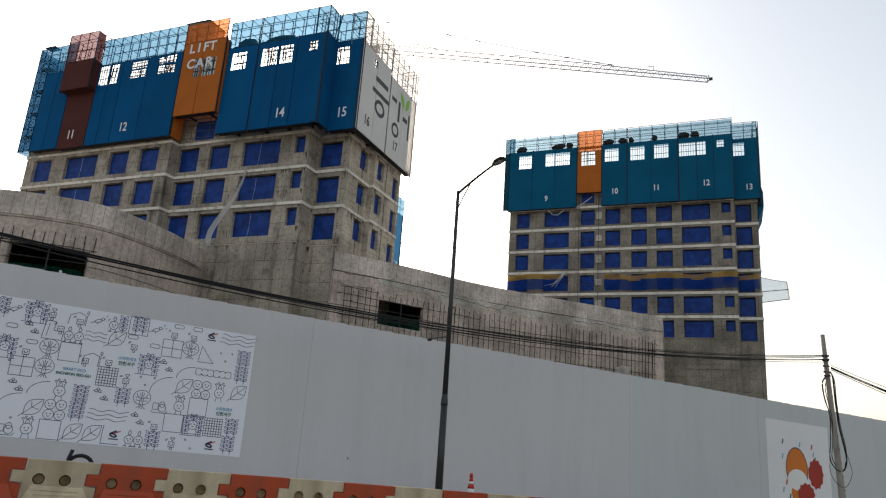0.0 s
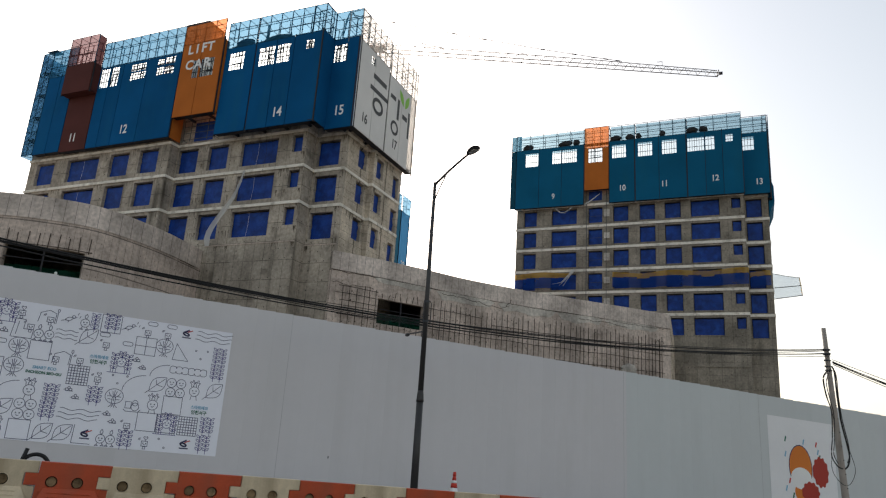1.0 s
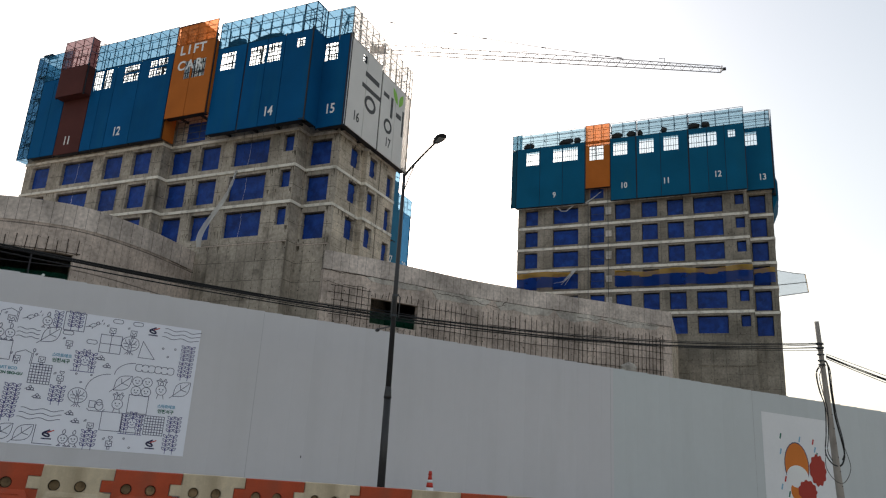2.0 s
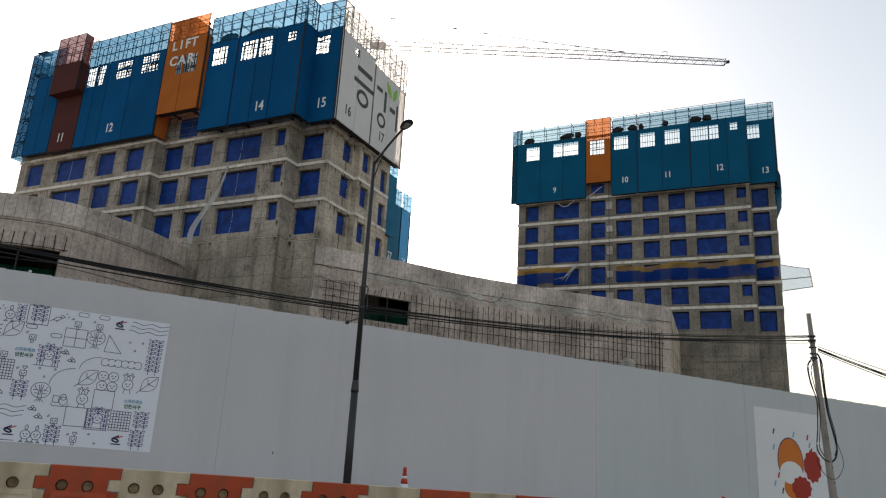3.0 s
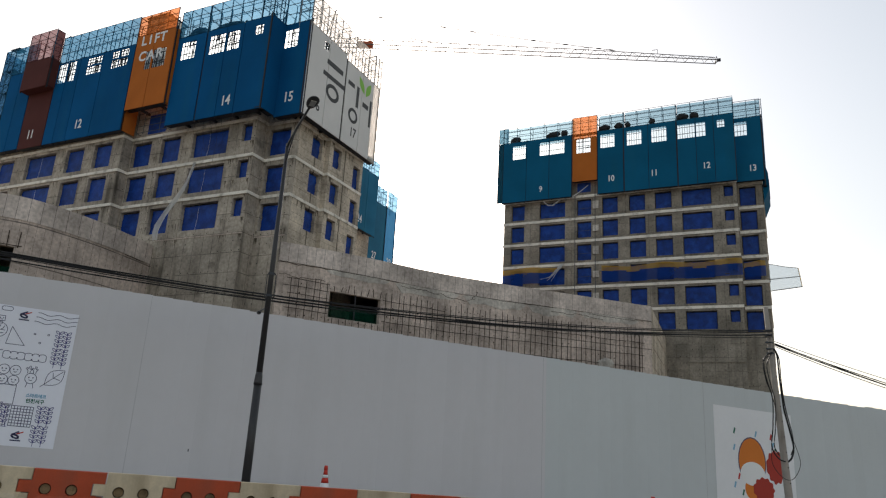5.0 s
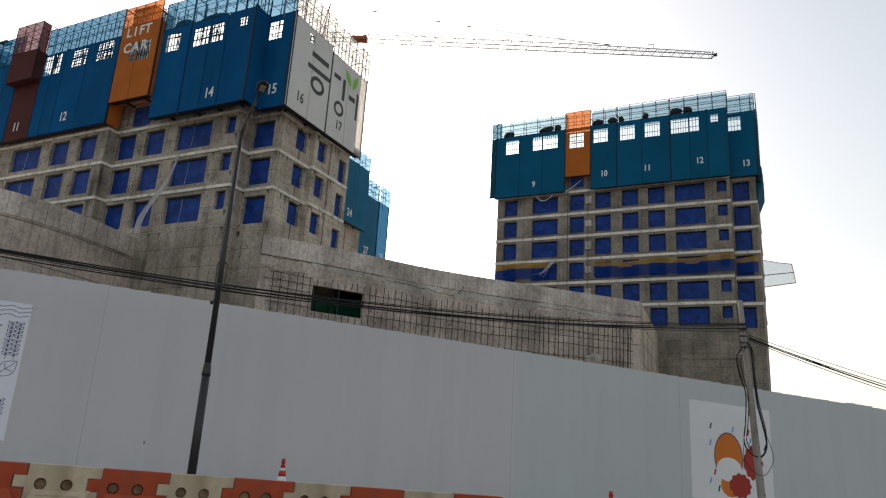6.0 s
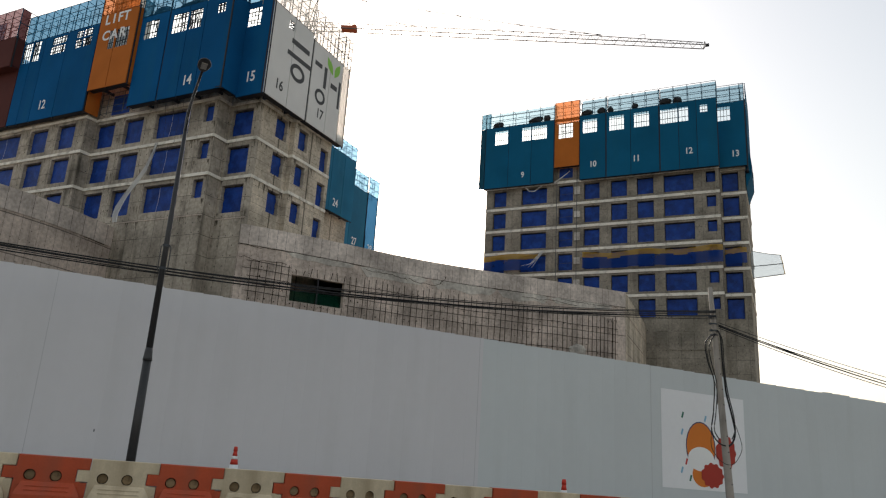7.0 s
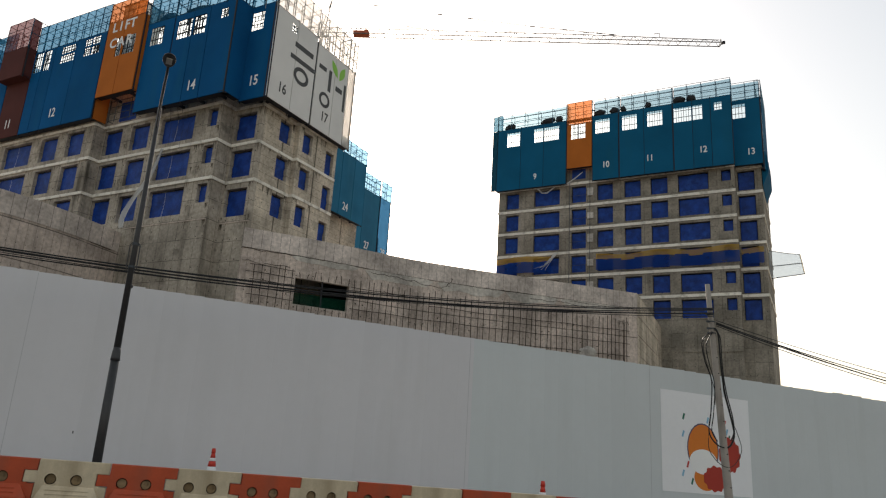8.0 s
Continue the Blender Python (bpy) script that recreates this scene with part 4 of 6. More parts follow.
screen("climbing_screen", A38, -49.15, -40.1, 23.5, 30.9, 33.4, [-47.9, -46.4, -43.65], [(-49.08, -46.9, 29.0, 30.8), (-45.5, -43.8, 29.2, 29.9), (-45.5, -43.8, 30.05, 30.7), (-42.6, -41.85, 29.2, 29.95), (-41.75, -40.75, 29.2, 29.95), (-42.6, -41.85, 30.1, 30.7), (-41.75, -40.75, 30.1, 30.75)], "navy", "gauze_near", BLUE, "12", (-45.1, 24.4), hold=0.7)
part("corner_board", boxes((-40.1, -40.05, 38.7, 39.9, 23.5, 25.6)), "orange", bpy.data.objects["climbing_screen.003"], "orange return board")
lift = screen("lift_screen", front(38.6), -40.04, -35.92, 25.1, 31.5, 33.3, [-38.05], [(-38.75, -36.6, 28.35, 29.95)], "orange", "gauze_orange", "orange screen over the lift shaft with white lettering", hold=1.59)
part("return_board", boxes((-35.98, -35.92, 38.67, 39.3, 25.1, 31.5)), "orange", lift)
for word, z, u_0, gap in (("LIFT", 30.6, -39.2, 0.68), ("CAR", 29.2, -39.1, 0.9)):
    for k, letter in enumerate(word):
        part("letter", letters(letter, 1.15, text_pose(front(38.6), u_0 + gap * k, z), 0.03), "white_paint", lift)
screen("climbing_screen", A39, -35.88, -33.0, 23.35, 30.65, 33.0, [], [(-35.4, -34.0, 28.7, 30.2)], "navy", "gauze_near", BLUE, hold=1.2)
screen("climbing_screen", A39, -32.9, -26.8, 23.35, 30.65, 33.0, [-31.0, -29.35], [(-32.55, -29.7, 28.6, 30.15), (-28.25, -27.55, 29.35, 30.1)], "navy", "gauze_near", BLUE, "14", (-30.15, 24.1), hold=1.2)
screen("climbing_screen", side(-26.74), 38.98, 40.42, 23.35, 30.65, 33.0, [], [], "navy", "gauze_near", "narrow deep blue return screen in the re-entrant corner", hold=1.3)
screen("climbing_screen", front(40.4), -26.82, -24.42, 23.25, 30.6, 33.0, [], [(-26.65, -25.5, 28.7, 30.15)], "navy", "gauze_near", BLUE, "15", (-25.7, 24.3), hold=1.05)
WB = side(-24.4)
WHITE = "off-white screen boards with printed dark shapes and pale netting above"
w1 = screen("climbing_screen", WB, 40.41, 45.15, 23.3, 30.4, 32.9, [42.9], [(42.2, 42.9, 29.3, 29.95)], "white_board", "gauze_white", WHITE, "16", (41.9, 24.2), ink="grey_print")
w2 = screen("climbing_screen", WB, 45.3, 49.25, 23.3, 30.0, 32.7, [47.6], [], "white_board", "gauze_white", WHITE, "17", (46.8, 24.2), ink="grey_print")
screen("climbing_screen", WB, 49.3, 50.3, 23.3, 30.0, 32.7, [], [], "gauze_white", "gauze_white", "translucent white net screen at the end of the printed boards", step=0.5)


def ring(P, u, z, ru, rz, w, proud=0.012, sides=20):
    b = bmesh.new()
    a = [b.verts.new(P(u + ru * math.cos(t), -proud, z + rz * math.sin(t))) for t in (math.tau * k / sides for k in range(sides))]
    c = [b.verts.new(P(u + (ru - w) * math.cos(t), -proud, z + (rz - w) * math.sin(t))) for t in (math.tau * k / sides for k in range(sides))]
    for k in range(sides):
        b.faces.new((a[k], a[(k + 1) % sides], c[(k + 1) % sides], c[k]))
    return b


def leaf_patch(P, u, z, length, width, turn, proud=0.012):
    b = bmesh.new()
    ca, sa = math.cos(turn), math.sin(turn)
    edge = [(x, width * math.sin(math.pi * (x / length + 0.5)) * sg) for sg, xs in ((1, range(-5, 6)), (-1, range(4, -5, -1))) for x in (q * length / 10 for q in xs)]
    b.faces.new([b.verts.new(P(u + x * ca - y * sa, -proud, z + x * sa + y * ca)) for x, y in edge])
    return b


# a maker's mark, kept to plain bars, rings and leaf shapes
for own, marks in ((w1, ((42.7, 44.8, 28.35, 28.75), (42.35, 45.1, 27.3, 27.65))), (w2, ((45.6, 46.5, 28.2, 28.55), (46.85, 47.2, 26.8, 28.6), (47.8, 48.65, 27.3, 27.7), (48.85, 49.12, 26.0, 28.3)))):
    for a, b, c, d in marks:
        part("printed_bar", pbox(bmesh.new(), WB, a, b, -0.012, -0.002, c, d), "grey_print", own)
part("printed_ring", ring(WB, 43.7, 26.35, 0.85, 0.68, 0.3), "grey_print", w1)
part("printed_ring", ring(WB, 46.6, 25.9, 0.66, 0.62, 0.25), "grey_print", w2)
for du, turn in ((0, 1.0), (0.7, 2.0)):
    part("printed_leaf", leaf_patch(WB, 47.5 + du * 1.4, 29.0, 1.5, 0.3, 2.2 if du == 0 else 1.15), "green_print", w2)

end2 = thing("screen_end_frame", (-25.8, 82.07, 31.0), "open steel end frame with pale blue netting", "safety screen", "screens round the towers")
f = bmesh.new()
for k in range(9):
    z = 31.1 + k * 1.1
    tube(f, [(-26.2, 82.1, z), (-25.6, 82.1, z)], 0.03, 4)
    tube(f, [(-26.2, 82.1, z), (-25.6, 82.1, min(z + 1.1, 40.9))], 0.025, 4)
for x in (-26.2, -25.6):
    tube(f, [(x, 82.1, 31.0), (x, 82.1, 41.0)], 0.04, 4)
part("frame", f, "steel", end2)
part("net", boxes((-26.2, -25.58, 82.06, 82.065, 31.0, 38.9)), "gauze_dark", end2)
part("upper_net", boxes((-26.2, -24.9, 82.04, 82.045, 38.92, 40.95)), "gauze_blue", end2)
part("stay", boxes((-25.7, -25.6, 82.1, 82.99, 31.1, 31.3)), "steel_dark", end2)
TEAL = "dark teal screen boards with barred windows and pale netting above"
R82, R83 = front(82.07), front(83.3)
RW_ = [("9", (-20.6, 32.0), -25.55, -16.8, [-22.5, -19.6], [(-24.3, -22.65, 36.6, 38.4), (-20.8, -17.7, 36.7, 38.45)]),
       ("10", (-12.1, 32.4), -13.65, -10.65, [], [(-13.3, -11.65, 36.7, 38.4)]),
       ("11", (-7.2, 32.5), -10.55, -4.7, [-7.8], [(-10.2, -8.55, 36.6, 38.4), (-7.4, -5.75, 36.6, 38.4)]),
       ("12", (-1.6, 32.7), -4.6, 1.4, [-2.6, -0.7], [(-4.55, -1.55, 36.6, 38.3), (-0.3, 0.45, 37.4, 38.3)])]
for num, at, a, b, seams, holes in RW_:
    screen("climbing_screen", R82, a, b, 31.0, 38.9, 41.0, seams, holes, "teal", "gauze_blue", TEAL, num, at, 1.02, 1.0, 0.035, step=1.6, back=1.06)
screen("climbing_screen", R83, 1.3, 4.1, 31.2, 38.7, 40.8, [], [(1.35, 2.65, 36.6, 38.25)], "teal", "gauze_blue", TEAL, "13", (3.0, 32.3), 1.02, 1.0, 0.035, step=1.4, back=1.06)
screen("climbing_screen", side(4.28), 83.4, 90.5, 30.6, 38.7, 40.8, [85.8, 88.2], [], "teal", "gauze_blue", "dark teal screens along the tower's flank", deep=0.6, step=2.2, hold=0.46)
skirt = thing("screen_skirt", (4.5, 86, 29.4), "dark teal skirt flaring out below the flank screens", "safety screen", "screens round the towers")
b = bmesh.new()
prof = [(4.29, 32.9), (4.48, 32.2), (4.48, 30.5), (3.88, 29.0), (3.88, 32.9)]
r0, r1 = [[b.verts.new((x, y, z)) for x, z in prof] for y in (84.25, 90.4)]
for i in range(5):
    b.faces.new((r0[i], r0[(i + 1) % 5], r1[(i + 1) % 5], r1[i]))
b.faces.new(r0[::-1]), b.faces.new(r1)
part("board", b, "teal", skirt)
for y in (85.8, 88.2):
    part("rib", boxes((4.475, 4.52, y, y + 0.08, 30.6, 32.1)), "steel_dark", skirt)
screen("lift_screen", R82, -16.7, -13.72, 32.8, 38.3, 41.1, [], [(-16.2, -14.5, 36.4, 38.2)], "orange", "gauze_orange", "orange screen over the farther lift shaft", bar=0.035, hold=0.93)

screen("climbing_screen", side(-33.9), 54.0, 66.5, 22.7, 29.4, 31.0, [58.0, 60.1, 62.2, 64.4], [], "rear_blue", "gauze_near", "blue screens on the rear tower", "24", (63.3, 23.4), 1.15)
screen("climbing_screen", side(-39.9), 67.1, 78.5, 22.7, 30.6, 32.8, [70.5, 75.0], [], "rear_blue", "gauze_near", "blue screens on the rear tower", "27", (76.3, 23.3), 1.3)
screen("climbing_screen", side(-39.8), 78.6, 81.0, 22.5, 30.6, 32.9, [], [], "gauze_near", "gauze_near", "pale blue net screen at the rear tower's corner", "28", (79.8, 23.3), 1.3)

# ---- nets, sheets and clutter on the towers ----
def drape(name, P, u0, u1, z0, z1, d, sag, bands, label, seed):
    o = thing(name, P((u0 + u1) / 2, d, z0), label, "safety net")
    n_c = max(6, int((u1 - u0) / 0.7))
    for mat_name, lo, hi in bands:
        b = bmesh.new()
        g = [[b.verts.new(P(u0 + (u1 - u0) * i / n_c, d + 0.12 * noise.noise((i * 0.5, k, seed)), z0 + (z1 - z0) * (lo + (hi - lo) * k / 3) - sag * (0.5 + 0.5 * math.sin(i * 0.62 + seed)) * (0.4 + lo))) for i in range(n_c + 1)] for k in range(4)]
        for k in range(3):
            for i in range(n_c):
                b.faces.new((g[k][i], g[k][i + 1], g[k + 1][i + 1], g[k + 1][i]))
        part("net_strip", b, mat_name, o, "", True)
    return o


NETS = (("gauze_net", 0.0, 0.66), ("gauze_yellow", 0.66, 1.0))
drape("fall_net", front(83.0), -25.4, -18.6, 20.75, 22.75, -0.35, 0.25, NETS, "blue and yellow fall net across the facade", 2)
drape("fall_net", front(83.0), -13.4, 1.4, 20.6, 22.5, -0.35, 0.3, NETS, "blue and yellow fall net across the facade", 5)
drape("fall_net", front(84.0), 1.5, 3.6, 20.6, 22.3, -0.35, 0.2, NETS, "blue and yellow fall net at the corner", 8)
rag = thing("hanging_sheet", (-18.5, 82.7, 21), "torn white plastic strips hanging from the facade", "sheet")
for k in range(4):
    part("strip", tube(bmesh.new(), [(-17.9 - 0.1 * k, 82.75, 22.9), (-18.6 - 0.3 * k, 82.62, 22.0 - 0.2 * k), (-19.3 - 0.45 * k, 82.6, 20.9 + 0.1 * k)], 0.07, 5, 0.02), "sheet", rag)
rag2 = thing("hanging_sheet", (-19, 82.5, 30.5), "loose white plastic strip under the screens", "sheet")
part("strip", tube(bmesh.new(), [(-20.5, 82.6, 31.0), (-19.8, 82.55, 30.3), (-19.2, 82.55, 30.25), (-18.3, 82.6, 30.9)], 0.08, 5), "sheet", rag2)
part("strip", tube(bmesh.new(), [(-17.2, 82.6, 30.9), (-15.9, 82.5, 31.6), (-14.9, 82.6, 32.4)], 0.1, 5, 0.04), "sheet", rag2)

catch = thing("catch_net", (3.7, 88, 20), "white catch net on outrigger arms at the tower's flank", "safety net")
b = bmesh.new()
cn = [[(3.7, 87.8, 22.95), (5.5, 88.4, 22.65), (6.75, 89.6, 22.75)], [(3.7, 88.6, 21.4), (5.5, 89.3, 21.2), (6.9, 90.4, 22.0)], [(3.7, 89.4, 20.3), (5.6, 90.2, 20.6), (7.05, 91.4, 21.1)]]
g = [[b.verts.new(p) for p in r] for r in cn]
for i in range(2):
    for j in range(2):
        b.faces.new((g[i][j], g[i][j + 1], g[i + 1][j + 1], g[i + 1][j]))
part("net", b, "gauze_pale", catch, "", True)
part("arm", tube(bmesh.new(), [(3.6, 88.6, 21.35), (6.95, 90.4, 22.0)], 0.05, 6), "steel_dark", catch)
part("arm", tube(bmesh.new(), [(3.6, 89.4, 20.2), (7.1, 91.4, 21.05)], 0.05, 6), "steel_dark", catch)

part("edge_rope", tube(bmesh.new(), [(6.75, 89.6, 22.75), (6.9, 90.4, 22.0), (7.05, 91.4, 21.1)], 0.06, 5), "gauze_yellow", catch, "yellow edge rope")
part("edge_rope", tube(bmesh.new(), [(3.7, 87.8, 22.95), (5.5, 88.4, 22.65), (6.75, 89.6, 22.75)], 0.035, 5), "steel", catch)
chute = thing("debris_sheet", (-33, 39, 17), "long twisted white plastic sheet hanging down the facade", "sheet")
g = bmesh.new()
spine = ((-33.25, 40.05, 20.5, 0.05), (-33.4, 39.85, 19.3, 0.09), (-33.65, 39.65, 18.2, 0.14), (-34.05, 39.45, 17.2, 0.24), (-34.5, 39.3, 16.3, 0.36), (-34.8, 39.15, 15.5, 0.42), (-34.85, 39.0, 14.9, 0.36), (-34.75, 38.95, 14.3, 0.2))
rows = [[g.verts.new((x + w * (k / 3 - 1), y + 0.12 * math.sin(k * 1.4 + z), z + 0.1 * k * w)) for k in range(7)] for x, y, z, w in spine]
for i in range(len(rows) - 1):
    for k in range(6):
        g.faces.new((rows[i][k], rows[i][k + 1], rows[i + 1][k + 1], rows[i + 1][k]))
part("sheet", g, "sheet", chute, "", True)

hoist = thing("hoist_track", (-15.3, 82.9, 12), "slim steel lift track with pale landing plates on the facade", "hoist")
for x in (-16.55, -14.15):
    part("rail", tube(bmesh.new(), [(x, 82.86, 12.0), (x, 82.86, 32.9)], 0.035, 5), "steel", hoist)
for k in range(6):
    z = 29.6 - 2.77 * k
    part("landing_plate", boxes((-14.45, -13.75, 82.84, 82.93, z - 0.1, z + 0.85 - 0.2 * (k % 2))), "mortar", hoist)
    part("tie", tube(bmesh.new(), [(-16.55, 82.86, z), (-14.15, 82.86, z + 0.05)], 0.02, 4), "steel", hoist)
cage = thing("lift_cage", (-38, 39.8, 23.4), "open steel lift cage below the orange screen", "hoist")
for x in (-39.6, -38.9, -37.2, -36.4):
    part("upright", tube(bmesh.new(), [(x, 39.75, 23.45), (x, 39.75, 25.3)], 0.03, 5), "steel", cage)
for z in (23.6, 24.15, 24.7, 25.2):
    part("rail", tube(bmesh.new(), [(-39.6, 39.75, z), (-36.4, 39.75, z)], 0.025, 5), "steel", cage)
for x in (-39.6, -36.4):
    part("stay", tube(bmesh.new(), [(x, 39.75, 23.6), (x, 40.2, 23.6)], 0.025, 5), "steel", cage)
wires = thing("loose_wires", (-32, 39.9, 21), "loose thin wires hanging from the screens", "wire")
wr = random.Random(3)
for x in (-32.6, -31.9, -31.4, -30.9):
    z1 = wr.uniform(20.2, 22.2)
    part("wire", tube(bmesh.new(), [(x, 39.6, 23.4), (x + wr.uniform(-0.2, 0.1), 39.95, (23.4 + z1) / 2), (x + wr.uniform(-0.3, 0.2), 40.02, z1)], 0.009, 4), "rubber", wires)
for k, (u, z) in enumerate(((17.2, 9.9),)):
    bulb = bmesh.new()
    bmesh.ops.create_uvsphere(bulb, u_segments=10, v_segments=8, radius=0.09)
    bulb.transform(Matrix.Translation(LW(u, 0.1, z)))
    tagged(part("work_lamp", bulb, "white_paint", None, "", True), "small white work lamp in the wall opening", "lamp")

rnd = random.Random(11)


def bundle(name, centre, size, material, label, category="tarpaulin"):
    """A lumpy covered pile."""
    b = bmesh.new()
    bmesh.ops.create_icosphere(b, subdivisions=2, radius=1.0)
    for v in b.verts:
        k = 1 + 0.35 * noise.noise(v.co * 1.6 + Vector(centre))
        v.co = Vector((v.co.x * size[0] * k, v.co.y * size[1] * k, max(v.co.z * size[2] * k, -0.4 * size[2]))) + Vector(centre)
    return tagged(part(name, b, material), label, category)


plank = thing("work_platform", (-20, 82.9, 39), "thin steel work platform behind the screens", "platform")
part("deck", boxes((-26, 1.3, 82.5, 83.2, 39.08, 39.16)), "steel_dark", plank)
for x, w in ((-24.2, 1.0), (-19.3, 1.2), (-17.9, 0.6), (-13.0, 1.0), (-11.2, 0.8), (-10.2, 0.45), (-7.4, 0.5), (-4.0, 1.0), (-2.7, 0.7)):
    bundle("black_sack", (x, 82.7, 39.5), (w * 0.75, 0.27, 0.46), "rubber", "black sheeted sack on the work platform", "sack")
plank2 = thing("work_platform", (-31.5, 39.6, 30.9), "thin steel work platform behind the screens", "platform")
part("deck", boxes((-32.85, -30.2, 39.25, 39.95, 30.9, 30.97)), "steel_dark", plank2)
bundle("black_sack", (-31.5, 39.7, 31.25), (1.3, 0.25, 0.32), "rubber", "black sheeted sack lying against the platform rail", "sack")
plank3 = thing("work_platform", (-34.6, 39.6, 30.9), "thin steel work platform behind the screens", "platform")
part("deck", boxes((-35.6, -33.7, 39.25, 39.95, 30.9, 30.97)), "steel_dark", plank3)
bundle("blue_bundle", (-34.6, 39.7, 31.3), (0.9, 0.25, 0.5), "teal", "blue sheeted bundle on the platform", "bundle")
def scaffold(P, u0, u1, z0, z1, d0, d1, seed):
    """Tube scaffold on the working deck behind the screens."""
    o = thing("scaffold", P((u0 + u1) / 2, d0, z0), "dark steel tube scaffold on the working deck behind the screens", "scaffold", "scaffolds behind the screens")
    r = random.Random(seed)
    n_u = max(2, int((u1 - u0) / 0.95))
    for d in (d0, d1):
        for k in range(n_u + 1):
            u = u0 + (u1 - u0) * k / n_u + r.uniform(-0.1, 0.1)
            part("standard", tube(bmesh.new(), [P(u, d, z0), P(u + r.uniform(-0.04, 0.04), d, z1 + r.uniform(-0.7, 0.25))], 0.035, 5), "steel_dark", o)
        for z in (z0 + 1.6, z0 + 3.3, z0 + 4.6, z0 + 5.6, z0 + 6.6):
            if z < z1:
                part("ledger", tube(bmesh.new(), [P(u0 - 0.1, d, z), P(u1 + 0.1, d, z + r.uniform(-0.08, 0.08))], 0.03, 5), "steel_dark", o)
    for k in range(n_u):
        u = u0 + (u1 - u0) * k / n_u
        if r.random() < 0.75:
            part("brace", tube(bmesh.new(), [P(u, d0 - 0.03, z0 + 3.2 + r.uniform(0, 0.6)), P(u + r.uniform(0.7, 1.3), d0 - 0.03, z1 - r.uniform(0.2, 1.2))], 0.026, 4), "steel_dark", o)
    return o


scaffold(A38, -49.2, -44.0, 26.06, 33.6, 3.35, 4.3, 4)
scaffold(A39, -36.2, -28.2, 26.06, 33.4, 3.0, 4.0, 9)
form = thing("shaft_formwork", (-41.8, 42, 26.1), "ochre timber formwork on top of the lift shaft", "formwork")
part("panel", boxes((-43.6, -41.2, 42.0, 44.0, 26.05, 36.1)), "band", form)
part("edge", boxes((-43.7, -41.1, 41.9, 44.1, 36.1, 36.2)), "steel_dark", form)

# ---- tower crane behind the towers ----
tip, along = Vector((-1.2, 103.0, 57.5)), Vector((-0.908, -0.418, 0.0))
up = Vector((0, 0, 1))
wide = along.cross(up).normalized()
crane = thing("tower_crane", tip + along * 57 - Vector((0, 0, 58)), "pale lattice tower crane jib with a tapered tip", "crane")
for sgn in (-1, 1):
    part("lower_chord", tube(bmesh.new(), [tip + wide * 0.55 * sgn, tip + along * 62 + wide * 0.55 * sgn], 0.072, 5), "crane", crane)
part("upper_chord", tube(bmesh.new(), [tip + up * 0.7 + along * 0.2, tip + along * 20 + up * 1.05, tip + along * 62 + up * 1.15], 0.06, 5), "crane", crane)
b = bmesh.new()
for k in range(44):
    p = tip + along * (k * 1.4 + 0.2)
    h = 0.72 + min(1.0, k / 15) * 0.38
    q = p + along * 0.7 + up * h
    for sgn in (-1, 1):
        tube(b, [p + wide * 0.55 * sgn, q], 0.028, 3), tube(b, [q, p + along * 1.4 + wide * 0.55 * sgn], 0.028, 3)
    tube(b, [p - wide * 0.55, p + wide * 0.55], 0.03, 3)
part("lattice", b, "crane", crane)
part("tip_frame", tube(bmesh.new(), [tip + wide * 0.6, tip - wide * 0.6, tip + up * 0.85, tip + wide * 0.6], 0.07, 5), "crane", crane)
part("tip_sheave", box(bmesh.new(), -0.25, 0.25, -0.12, 0.12, -0.2, 0.2, Matrix.Translation(tip + up * 0.3 - along * 0.35)), "steel_dark", crane)
rope = [tip + along * f + up * z for f, z in ((14.6, 1.12), (17.5, 1.35), (26.5, 2.15), (35.4, 3.17), (49.3, 4.95), (56.0, 5.8))]
part("pendant", tube(bmesh.new(), rope, 0.05, 4), "crane", crane)


def on_rope(f):
    for p, q in zip(rope, rope[1:]):
        a0, a1 = (p - tip).dot(along), (q - tip).dot(along)
        if a0 <= f <= a1:
            return p.lerp(q, (f - a0) / (a1 - a0))
    return rope[-1]


for f in (15.2, 17.0, 21.8, 26.5, 35.4, 39.9, 49.3):
    part("rope_link", tube(bmesh.new(), [on_rope(f - 0.35), on_rope(f), on_rope(f + 0.35)], 0.09, 5), "steel_dark", crane)
for f, tall in ((8.5, 0.8), (18.5, 0.6), (29.0, 0.5), (40.0, 0.5), (52.0, 0.6)):
    p = tip + along * f + up * 1.0
    part("pulley_post", tube(bmesh.new(), [p - up * 0.2, p + up * tall * 0.7, p + up * tall * 0.5 + along * 0.8], 0.06, 4), "steel_dark", crane)
part("rope_guard", tube(bmesh.new(), [tip + along * 44.8 + up * 1.75, tip + along * 43.6 + up * 1.4, tip + along * 41.6 + up * 1.25], 0.07, 4), "steel_dark", crane)
trolley = part("trolley", box(bmesh.new(), -1.1, 1.1, -0.45, 0.45, -0.1, 0.55, Matrix.Translation(tip + along * 51.2) @ Matrix.Rotation(math.atan2(along.y, along.x), 4, "Z")), "crane_red", crane, "red-brown trolley")
part("winch", tube(bmesh.new(), [tip + along * 50.4 + up * 0.3 - wide * 0.5, tip + along * 50.4 + up * 0.3 + wide * 0.5], 0.42, 10), "crane_red", trolley)
mast = tip + along * 57
b = bmesh.new()
for dx, dy in ((-0.9, -0.9), (0.9, -0.9), (0.9, 0.9), (-0.9, 0.9)):
    tube(b, [(mast.x + dx, mast.y + dy, -2), (mast.x + dx, mast.y + dy, 57.5)], 0.12, 4)
